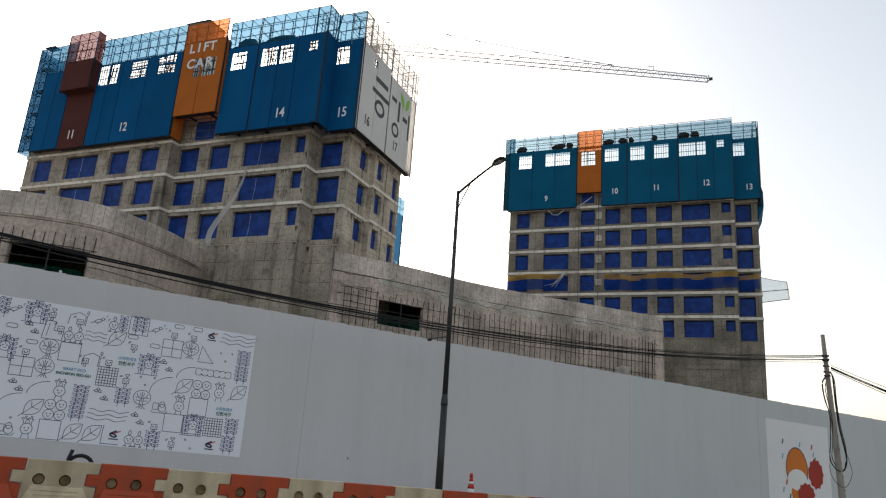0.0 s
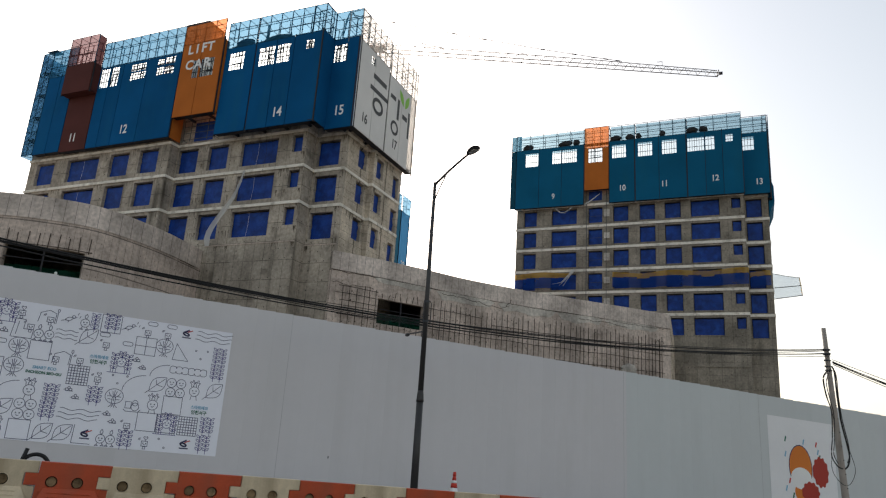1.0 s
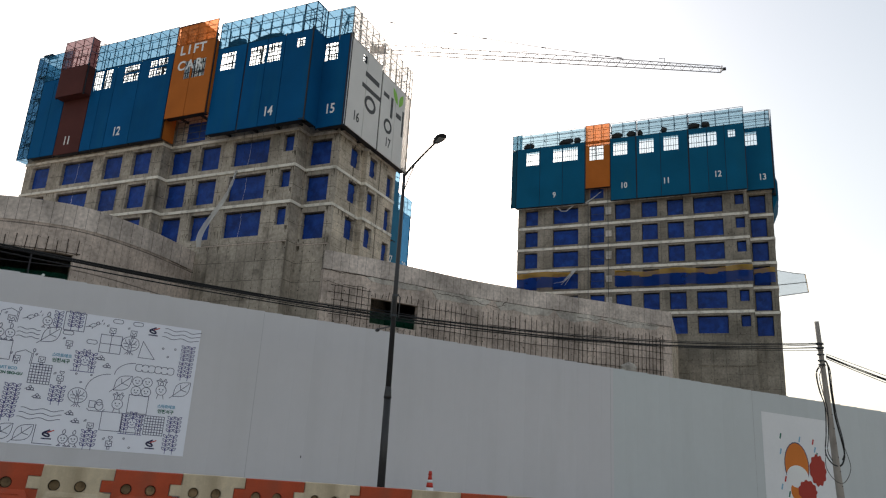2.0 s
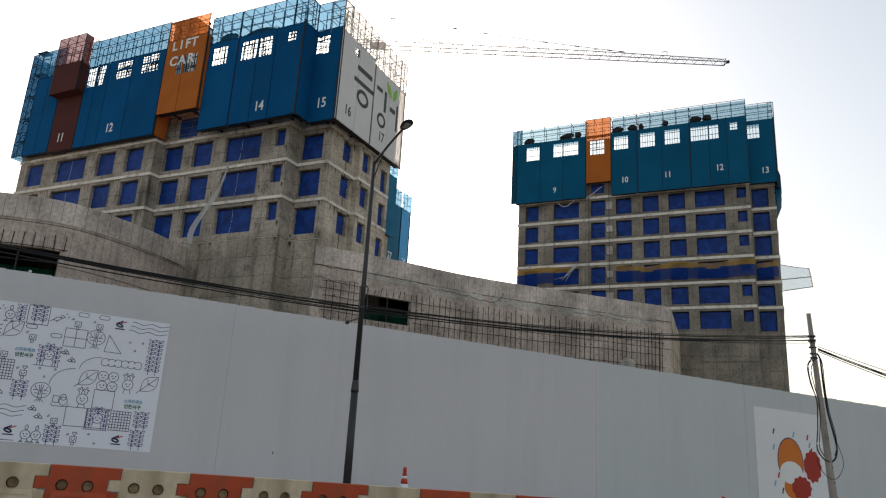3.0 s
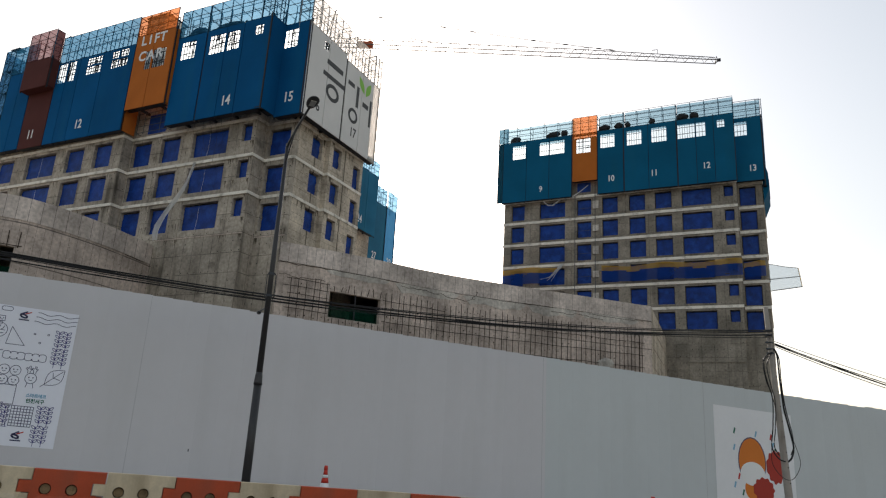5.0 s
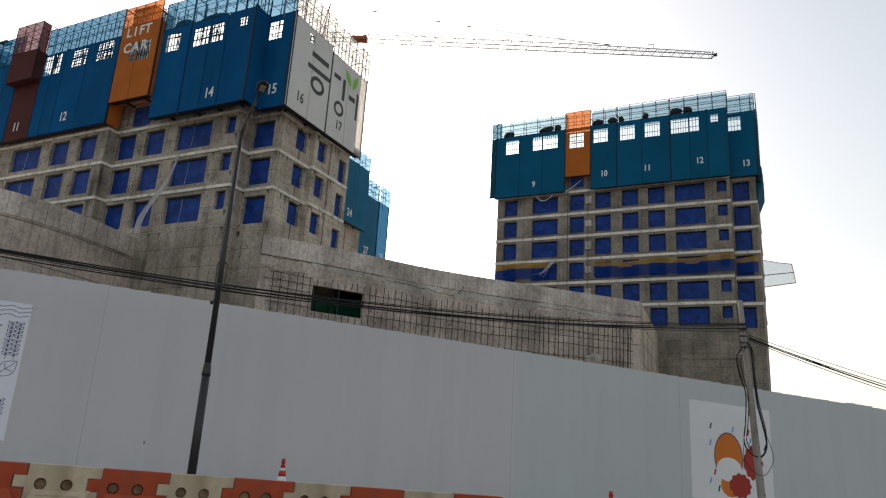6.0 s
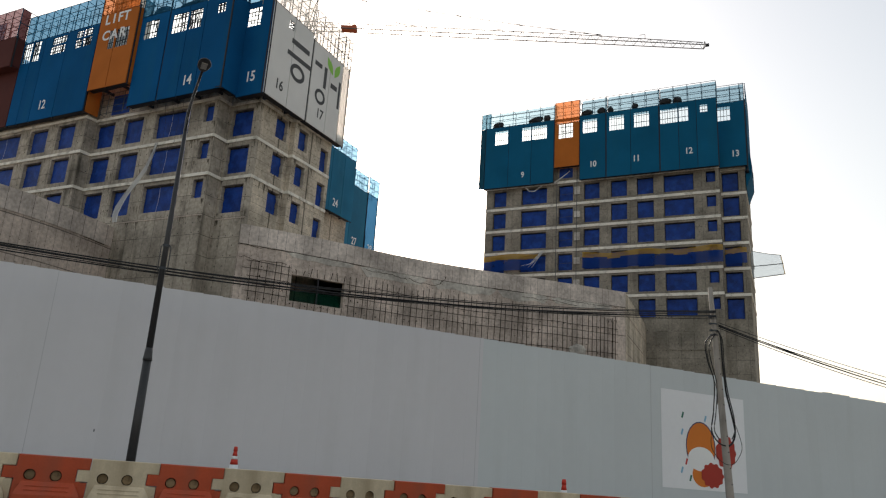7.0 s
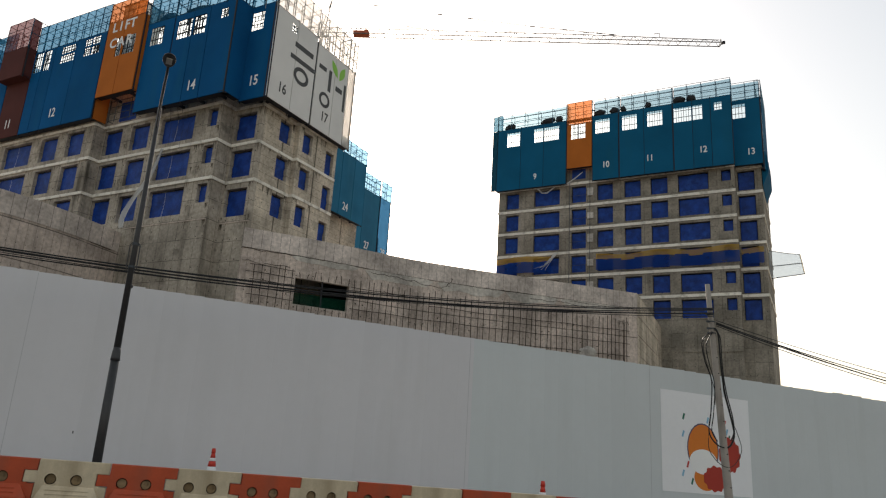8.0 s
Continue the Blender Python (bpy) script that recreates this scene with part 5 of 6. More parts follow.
for k in range(29):
    z = -1 + k * 2.0
    tube(b, [(mast.x - 0.9, mast.y - 0.9, z), (mast.x + 0.9, mast.y - 0.9, z + 2)], 0.06, 3), tube(b, [(mast.x + 0.9, mast.y + 0.9, z), (mast.x + 0.9, mast.y - 0.9, z + 2)], 0.06, 3)
part("mast", b, "crane", crane)
part("apex", tube(bmesh.new(), [mast + wide * 0.9, mast + up * 5.9 - along * 1.0, mast - wide * 0.9], 0.09, 4), "crane", crane)

NF, PANEL_W, PANEL_H = 23.62, 0.61, 5.86

# ---- printed banner on the hoarding ----
BAN_S, BAN_H = 5.05, 1.0
banner = thing("banner", street(BAN_S - 4.5, NF - 0.02, BAN_H), "large pale banner printed with fine line drawings, fixed to the hoarding", "banner")


def PB(u, d, z):
    return street(BAN_S - u, NF - 0.012 + d, BAN_H + z)


part("sheet", pierced(bmesh.new(), PB, 0, 9.5, 0.0, 3.93, (), 0.004), "banner", banner)


def stroke(P, lines, w, d=-0.004):
    """Flat printed lines along polylines."""
    b = bmesh.new()
    for pts in lines:
        for (x0, z0), (x1, z1) in zip(pts, pts[1:]):
            ln = math.hypot(x1 - x0, z1 - z0) or 1
            px_, pz_ = -(z1 - z0) / ln * w / 2, (x1 - x0) / ln * w / 2
            ex, ez = (x1 - x0) / ln * w * 0.4, (z1 - z0) / ln * w * 0.4
            b.faces.new([b.verts.new(P(x, d, z)) for x, z in ((x0 - ex + px_, z0 - ez + pz_), (x1 + ex + px_, z1 + ez + pz_), (x1 + ex - px_, z1 + ez - pz_), (x0 - ex - px_, z0 - ez - pz_))])
    return b


def oval(x, z, rx, rz, turn=0.0, sides=16, a0=0.0, a1=math.tau):
    pts = []
    for k in range(sides + 1):
        t = a0 + (a1 - a0) * k / sides
        ex, ez = rx * math.cos(t), rz * math.sin(t)
        pts.append((x + ex * math.cos(turn) - ez * math.sin(turn), z + ex * math.sin(turn) + ez * math.cos(turn)))
    return pts


def lens(x, z, length, width, turn):
    up_ = [(length * (q / 8 - 0.5), width * math.sin(math.pi * q / 8)) for q in range(9)]
    lo_ = [(a, -c) for a, c in up_[::-1]]
    return [(x + a * math.cos(turn) - c * math.sin(turn), z + a * math.sin(turn) + c * math.cos(turn)) for a, c in up_ + lo_]


def rect(x, z, w, h):
    return [(x - w / 2, z - h / 2), (x + w / 2, z - h / 2), (x + w / 2, z + h / 2), (x - w / 2, z + h / 2), (x - w / 2, z - h / 2)]


def blade_pairs(x, z, rows, reach, rise):
    """A stem with pairs of pointed leaves."""
    out = [[(x, z - rise * rows / 2 - 0.03), (x, z + rise * rows / 2)]]
    for k in range(rows):
        zz = z - rise * rows / 2 + rise * (k + 0.55)
        for sg in (-1, 1):
            out.append(lens(x + sg * reach * 0.42, zz + reach * 0.36, reach, reach * 0.24, 0.75 if sg > 0 else math.pi - 0.75))
    return out


def face(x, z, r):
    return [oval(x, z, r, r)] + [oval(x + a, z + r * 0.15, 0.012, 0.012, sides=5) for a in (-r * 0.35, r * 0.35)] + [[(x - r * 0.25, z - r * 0.3), (x, z - r * 0.42), (x + r * 0.25, z - r * 0.3)]]


def motif(kind, x, z):
    if kind == "ear":
        return blade_pairs(x - 0.105, z, 4, 0.13, 0.125) + blade_pairs(x + 0.105, z, 4, 0.13, 0.125)
    if kind == "half":
        return blade_pairs(x, z, 4, 0.15, 0.12)
    if kind == "plant":
        return face(x, z + 0.03, 0.14) + blade_pairs(x - 0.2, z, 4, 0.13, 0.13) + blade_pairs(x + 0.2, z, 4, 0.13, 0.13) + blade_pairs(x, z + 0.22, 2, 0.12, 0.1) + [[(x - 0.36, z - 0.3), (x + 0.3, z - 0.3)]] + [[(x + a, z - 0.3), (x + a, z - 0.2)] for a in (-0.27, -0.2, -0.13, 0.13, 0.2, 0.27)]
    if kind == "square":
        return [rect(x, z, 0.56, 0.54)]
    if kind == "window":
        return [rect(x, z, 0.6, 0.54), [(x, z - 0.27), (x, z + 0.27)], [(x - 0.3, z), (x + 0.3, z)]]
    if kind == "grid":
        return [[(x - 0.28 + 0.08 * k, z - 0.28), (x - 0.28 + 0.08 * k, z + 0.28)] for k in range(8)] + [[(x - 0.28, z - 0.28 + 0.08 * k), (x + 0.28, z - 0.28 + 0.08 * k)] for k in range(8)]
    if kind == "tree":
        out = [oval(x, z + 0.06, 0.255, 0.22, sides=20)]
        for sg in (-1, 1):
            out += [[(x + sg * 0.045, z + 0.02), (x + sg * 0.045, z - 0.2), (x + sg * 0.12, z - 0.27)], [(x + sg * 0.03, z + 0.02), (x + sg * 0.13, z + 0.1), (x + sg * 0.16, z + 0.17)], [(x + sg * 0.02, z + 0.04), (x + sg * 0.06, z + 0.2)], [(x + sg * 0.08, z + 0.06), (x + sg * 0.19, z + 0.05)], [(x + sg * 0.05, z - 0.04), (x + sg * 0.16, z - 0.03)]]
        return out + [[(x, z - 0.08), (x, z + 0.23)], [(x - 0.04, z - 0.27), (x, z - 0.18), (x + 0.04, z - 0.27)]]
    if kind == "waves":
        return [[(x - 0.55 + 0.055 * k + 0.03 * j, z + j * 0.13 + 0.03 * math.sin(k * 0.66 + 1)) for k in range(21)] for j in (-1, 0, 1)]
    if kind == "ripple":
        return [[(x - 0.3 + 0.04 * k, z + j * 0.12 + 0.02 * math.sin(k * 0.8)) for k in range(16)] for j in (-1, 0, 1)]
    if kind == "cloud":
        arcs = [(x - 0.18 * sg + 0.18 * sg * i - 0.1 * sg * math.cos(math.pi * k / 8), z + sg * (0.055 + 0.055 * math.sin(math.pi * k / 8))) for sg in (1, -1) for i in range(3) for k in range(9)]
        return [arcs + arcs[:1]]
    if kind == "leaf":
        return [lens(x, z, 0.66, 0.2, 0.78), [(x - 0.34, z - 0.3), (x + 0.19, z + 0.19)], [(x - 0.04, z - 0.01), (x - 0.06, z + 0.13)], [(x - 0.04, z - 0.01), (x + 0.14, z - 0.06)]]
    if kind == "four":
        return [ln for a in (-0.145, 0.145) for c in (-0.145, 0.145) for ln in face(x + a, z + c, 0.14)]
    if kind == "horned":
        out = face(x, z, 0.15) + [[(x + a, z - 0.14), (x + a * 1.4, z - 0.26)] for a in (-0.07, 0.07)]
        for sg in (-1, 1):
            b = x + sg * 0.075
            out.append([(b - 0.03, z + 0.14), (b - 0.035, z + 0.22), (b - 0.09, z + 0.27), (b - 0.06, z + 0.3), (b - 0.02, z + 0.27), (b, z + 0.35), (b + 0.035, z + 0.34), (b + 0.025, z + 0.26), (b + 0.075, z + 0.27), (b + 0.03, z + 0.2), (b + 0.03, z + 0.14)])
        return out
    if kind == "round":
        return face(x, z, 0.125) + [lens(x + 0.005, z + 0.2, 0.15, 0.04, 1.45)] + [[(x + a, z - 0.11), (x + a * 1.5, z - 0.16), (x + a * 1.5 + 0.04, z - 0.2), (x + a * 1.5 - 0.05, z - 0.2), (x + a * 1.5, z - 0.16)] for a in (-0.055, 0.055)]
    if kind == "pill":
        return [[(x + a * 0.085 + 0.06 * math.cos(t), z + 0.06 * math.sin(t)) for a, t0 in ((1, -math.pi / 2), (-1, math.pi / 2)) for t in (t0 + math.pi * k / 6 for k in range(7))] + [(x + 0.085, z - 0.06)]]
    if kind == "bot":
        return [rect(x, z, 0.17, 0.15), rect(x, z - 0.12, 0.07, 0.07)] + [oval(x + a, z + 0.01, 0.01, 0.01, sides=5) for a in (-0.04, 0.04)] + [[(x - 0.03, z - 0.03), (x + 0.03, z - 0.03)]] + [oval(x - 0.13, z + 0.1, r, r, sides=5, a0=1.6, a1=3.1) for r in (0.03, 0.06)]
    if kind == "heart":
        return [[(x, z - 0.07), (x - 0.06, z), (x - 0.045, z + 0.035), (x, z + 0.01), (x + 0.045, z + 0.035), (x + 0.06, z), (x, z - 0.07), (x, z - 0.11)]]
    if kind == "bird":
        return [lens(x, z, 0.24, 0.05, 0.35), [(x - 0.2, z - 0.08), (x - 0.08, z - 0.035)], oval(x + 0.12, z + 0.075, 0.045, 0.045, sides=8), [(x + 0.16, z + 0.08), (x + 0.2, z + 0.07)], [(x, z - 0.05), (x - 0.02, z - 0.1)], [(x + 0.22, z + 0.15), (x + 0.24, z + 0.21)], [(x + 0.28, z + 0.06), (x + 0.3, z + 0.12)]]
    if kind == "sprig":
        return [oval(x - 0.05, z - 0.01, 0.05, 0.035, sides=8), oval(x + 0.05, z - 0.01, 0.045, 0.035, sides=8), oval(x, z + 0.04, 0.035, 0.04, sides=8), [(x - 0.13, z - 0.02), (x - 0.09, z - 0.01)], [(x - 0.08, z - 0.05), (x + 0.11, z - 0.05)]]
    if kind == "dot":
        return [oval(x, z, 0.025, 0.025, sides=7)]
    if kind == "triangle":
        return [[(x - 0.24, z - 0.24), (x - 0.16, z + 0.27), (x + 0.24, z - 0.24), (x - 0.24, z - 0.24)]]
    if kind == "sled":
        return [rect(x - 0.12, z + 0.02, 0.16, 0.19), oval(x + 0.07, z + 0.09, 0.08, 0.085, sides=10), oval(x + 0.08, z - 0.02, 0.11, 0.12, sides=12), [(x - 0.24, z - 0.12), (x - 0.18, z - 0.17), (x + 0.18, z - 0.17), (x + 0.24, z - 0.1)]]
    if kind == "hill":
        return [[(x - 0.02 - 0.66 * math.cos(a), z - 0.55 + 0.52 * math.sin(a)) for a in (1.5 * k / 8 for k in range(9))], [(x + 0.02 + 0.6 - 0.58 * math.cos(a), z - 0.02 + 0.4 * math.sin(a)) for a in (1.5 * k / 8 for k in range(9))]]
    if kind == "house":
        return [[(x - 0.24, z - 0.2), (x - 0.2, z + 0.08), (x + 0.03, z + 0.18), (x + 0.22, z + 0.1), (x + 0.2, z - 0.2)], [(x + 0.24, z - 0.2), (x + 0.26, z + 0.16)], oval(x + 0.265, z + 0.2, 0.03, 0.05, sides=8)]
    if kind == "step":
        return [[(x - 0.28, z - 0.26), (x - 0.22, z + 0.28), (x + 0.04, z + 0.27), (x + 0.02, z + 0.0), (x + 0.28, z), (x + 0.26, z - 0.26), (x - 0.28, z - 0.26)], [(x - 0.16, z - 0.17), (x - 0.12, z + 0.2)]]
    return [[(x - 0.2, z + 0.3), (x - 0.22, z - 0.22), (x + 0.28, z - 0.22)]]


def draw(kind, *spots):
    """Prints one line drawing at each spot of the banner."""
    violet = kind in ("ear", "half", "plant")
    for x, z in spots:
        part("printed_drawing", stroke(PB, [[(2 * x - a, c) for a, c in ln] for ln in motif(kind, x, z)], 0.016), "ink_violet" if violet else "ink", banner)


draw("ear", (0.31, 3.08), (0.32, 2.56), (3.78, 1.44), (4.93, 1.37), (4.95, 0.88), (0.4, 0.87), (0.45, 0.32), (2.73, 0.26), (3.64, 3.66), (7.43, 3.6))
draw("half", (4.12, 3.6))
draw("plant", (6.5, 3.58), (3.19, 2.5), (1.6, 0.82), (7.13, 2.47))
draw("square", (5.44, 2.57), (3.66, 3.64), (1.53, 1.41), (2.2, 0.84), (1.62, 0.84), (5.57, 0.3))
draw("window", (2.58, 3.11), (6.6, 1.99))
draw("grid", (4.31, 1.99), (0.98, 0.83))
draw("tree", (6.0, 2.59), (6.02, 2.02), (2.03, 3.14), (3.22, 1.44))
draw("waves", (0.56, 3.67), (4.09, 0.86))
draw("ripple", (4.82, 3.13))
draw("cloud", (1.48, 2.51), (0.92, 2.51))
draw("leaf", (4.22, 3.17), (2.04, 2.0), (0.32, 2.0), (6.08, 0.89), (4.95, 0.31), (4.43, 0.32))
draw("four", (1.5, 1.95), (5.52, 0.87))
draw("horned", (5.5, 1.41), (6.14, 0.27), (2.1, 1.36), (0.93, 1.91))
draw("round", (4.39, 3.55), (5.56, 3.05), (5.28, 3.06), (3.39, 0.23), (3.12, 0.23))
draw("pill", (7.06, 3.11), (6.47, 2.72), (2.47, 3.83), (1.89, 3.83), (3.78, 3.29), (3.1, 3.11))
draw("bot", (6.09, 3.58), (5.8, 3.21), (5.33, 3.5), (3.7, 2.98), (2.58, 3.53), (1.98, 3.53), (6.57, 2.41), (4.33, 2.41), (4.98, 2.37), (2.73, 0.67), (3.76, 1.93), (2.15, 0.2))
draw("heart", (6.07, 3.75), (3.74, 2.11), (2.13, 0.38))
draw("bird", (7.1, 3.59), (4.84, 3.61), (3.15, 3.61))
draw("sprig", (6.64, 3.24), (6.45, 3.03), (6.73, 1.55), (6.54, 1.35), (4.48, 1.56), (4.27, 1.35), (3.34, 0.97), (3.15, 0.76), (2.77, 2.66), (2.57, 2.45))
draw("dot", (1.06, 3.19), (0.7, 3.21), (0.89, 2.95), (6.59, 0.53), (3.36, 2.12), (2.95, 2.13), (3.2, 1.89), (1.76, 0.38), (1.58, 0.13), (6.94, 2.12))
draw("triangle", (1.51, 3.06))
draw("sled", (2.67, 1.27), (6.66, 0.22))
draw("hill", (2.36, 2.25), (6.37, 1.27))
draw("house", (5.41, 3.6), (4.83, 2.45))
draw("step", (5.99, 3.13))
draw("corner", (3.94, 0.27))


def banner_text(words, size, u, z, ink):
    m = Matrix.Translation(PB(u, -0.005, z)) @ Matrix(((UX, 0, UY), (UY, 0, -UX), (SLOPE, 1, 0))).to_4x4()
    part("lettering", letters(words, size, m, 0.004), ink, banner)


for u, z in ((3.83, 2.5), (0.7, 1.33)):
    banner_text("\uc2a4\ub9c8\ud2b8\uc5d0\ucf54", 0.115, u, z + 0.06, "ink_blue")
    banner_text("\uc778\ucc9c\uc11c\uad6c", 0.13, u, z - 0.1, "ink_green")
banner_text("SMART ECO", 0.115, 5.22, 2.04, "ink_blue")
banner_text("INCHEON SEO-GU", 0.112, 5.22, 1.9, "ink_green")
for u, z in ((1.42, 3.7), (1.0, 0.3), (3.82, 0.34)):
    part("printed_mark", stroke(PB, [oval(u + 0.02, z - 0.03, 0.09, 0.04, 0.3), [(u - 0.05, z + 0.1), (u + 0.1, z + 0.02)]], 0.045), "ink", banner)
    part("printed_mark", stroke(PB, [[(u - 0.02, z + 0.04), (u - 0.16, z + 0.1)]], 0.03), "ink_red", banner)
    part("printed_bar", stroke(PB, [[(u - 0.12, z - 0.14), (u + 0.12, z - 0.14)]], 0.035), "ink", banner)

# ---- poster on the hoarding, its figure kept to plain coloured shapes ----
poster = thing("poster", street(32.4, NF - 0.02, 1.0), "white poster with plain orange and red printed shapes", "poster")


def PP(u, d, z):
    return street(30.12 + u, NF - 0.012 + d, 0.98 + z)


part("sheet", pierced(bmesh.new(), PP, 0, 4.65, 0.0, 4.0, (), 0.004), "poster", poster)


def patch(P, pts, d):
    b = bmesh.new()
    b.faces.new([b.verts.new(P(x, d, z)) for x, z in pts])
    bmesh.ops.triangulate(b, faces=b.faces[:])
    return b


def rosette(x, z, rx, rz, bumps=11):
    return [(x + rx * math.cos(t) * (1 + 0.07 * math.cos(bumps * t)), z + rz * math.sin(t) * (1 + 0.07 * math.cos(bumps * t))) for t in (math.tau * k / 66 for k in range(66))]


part("printed_shape", patch(PP, oval(2.1, 1.75, 0.82, 1.05, sides=24)[:-1], -0.004), "ink", poster)
part("printed_shape", patch(PP, oval(2.1, 1.75, 0.77, 1.0, sides=24)[:-1], -0.006), "print_orange", poster)
part("printed_shape", patch(PP, oval(2.1, 1.25, 0.72, 0.5, sides=24)[:-1], -0.008), "print_white", poster)
part("printed_shape", patch(PP, oval(2.2, 0.62, 0.6, 0.5, sides=24)[:-1], -0.0045), "print_orange", poster)
part("printed_shape", patch(PP, rosette(3.5, 1.62, 0.55, 0.7), -0.010), "print_red", poster)
part("printed_shape", patch(PP, rosette(2.7, 0.62, 0.6, 0.5), -0.010), "print_red", poster)
rnd = random.Random(8)
for x, z, ink in ((1.15, 3.0, "ink_green"), (1.1, 2.3, "ink_blue"), (1.3, 1.1, "ink_red"), (1.05, 0.75, "ink_blue"), (1.5, 0.45, "ink_green"), (2.4, 2.95, "ink_blue"), (3.3, 2.9, "ink_red"), (3.4, 2.55, "ink_blue"), (3.5, 2.3, "ink_green")):
    part("printed_fleck", stroke(PP, [[(x - 0.03, z - 0.09), (x + 0.03, z + 0.09)]], 0.09), ink, poster)

# ---- street lamp ----
lamp = thing("street_lamp", (0, 0, 0), "dark painted street lamp with one arm and a small flat head", "street lamp", turn=street_pose(9.79, 18.7, 0.15))
part("base_plate", box(bmesh.new(), -0.19, 0.19, -0.19, 0.19, 0, 0.03), "pole", lamp)
part("lower_shaft", tube(bmesh.new(), [(0, 0, 0.03), (0, 0, 1.5), (0, 0, 3.1)], 0.112, 14, 0.1), "pole", lamp, "", True)
part("collar", tube(bmesh.new(), [(0, 0, 2.98), (0, 0, 3.05), (0, 0, 3.2), (0, 0, 3.3)], 0.118, 14, 0.085), "pole", lamp, "", True)
part("upper_shaft", tube(bmesh.new(), [(0, 0, 3.25), (0, 0, 6.5), (0, 0, 9.8)], 0.084, 14, 0.05), "pole", lamp, "", True)
part("arm", tube(bmesh.new(), [(0, 0, 9.72), (0.02, -0.45, 9.82), (0.05, -0.95, 9.93), (0.09, -1.5, 10.03), (0.12, -1.98, 10.1)], 0.042, 10, 0.03), "pole", lamp, "", True)
part("brace", tube(bmesh.new(), [(0, -0.05, 9.2), (0.01, -0.35, 9.5), (0.03, -0.78, 9.88)], 0.02, 8), "pole", lamp, "", True)
b = bmesh.new()
bmesh.ops.create_uvsphere(b, u_segments=18, v_segments=10, radius=1.0)
for v in b.verts:
    zz = v.co.z * (0.085 if v.co.z > 0 else 0.03)
    v.co = Vector((v.co.x * 0.155 * (1 - 0.18 * v.co.y), v.co.y * 0.3, zz))
b.transform(pose(0.13, -2.22, 10.12, -8, 0, 3))
head = part("head", b, "pole", lamp, "", True)
part("glass", box(bmesh.new(), -0.07, 0.07, -0.14, 0.1, -0.05, -0.027, pose(0.13, -2.22, 10.12, -8, 0, 3)), "lens", head, "square lamp glass")
for z in (5.35, 5.95):
    part("strap", tube(bmesh.new(), [(0, 0, z - 0.03), (0, 0, z + 0.03)], 0.086, 14), "steel", lamp)
for x in (-0.12, 0.12):
    part("cable_bracket", tube(bmesh.new(), [(x * 0.6, -0.05, 5.98), (x, -0.08, 5.9), (x, -0.08, 5.3), (x * 0.6, -0.05, 5.2)], 0.014, 6), "pole", lamp)
part("side_arm", tube(bmesh.new(), [(0, 0.02, 5.05), (0, 0.6, 5.07), (0, 1.15, 5.1)], 0.022, 6), "pole", lamp)
b = bmesh.new()
bmesh.ops.create_uvsphere(b, u_segments=10, v_segments=6, radius=0.07)
b.transform(Matrix.Translation((0, 1.3, 5.08)) @ Matrix.Diagonal((0.9, 2.0, 0.8, 1)))
part("sensor", b, "pole", lamp, "", True)

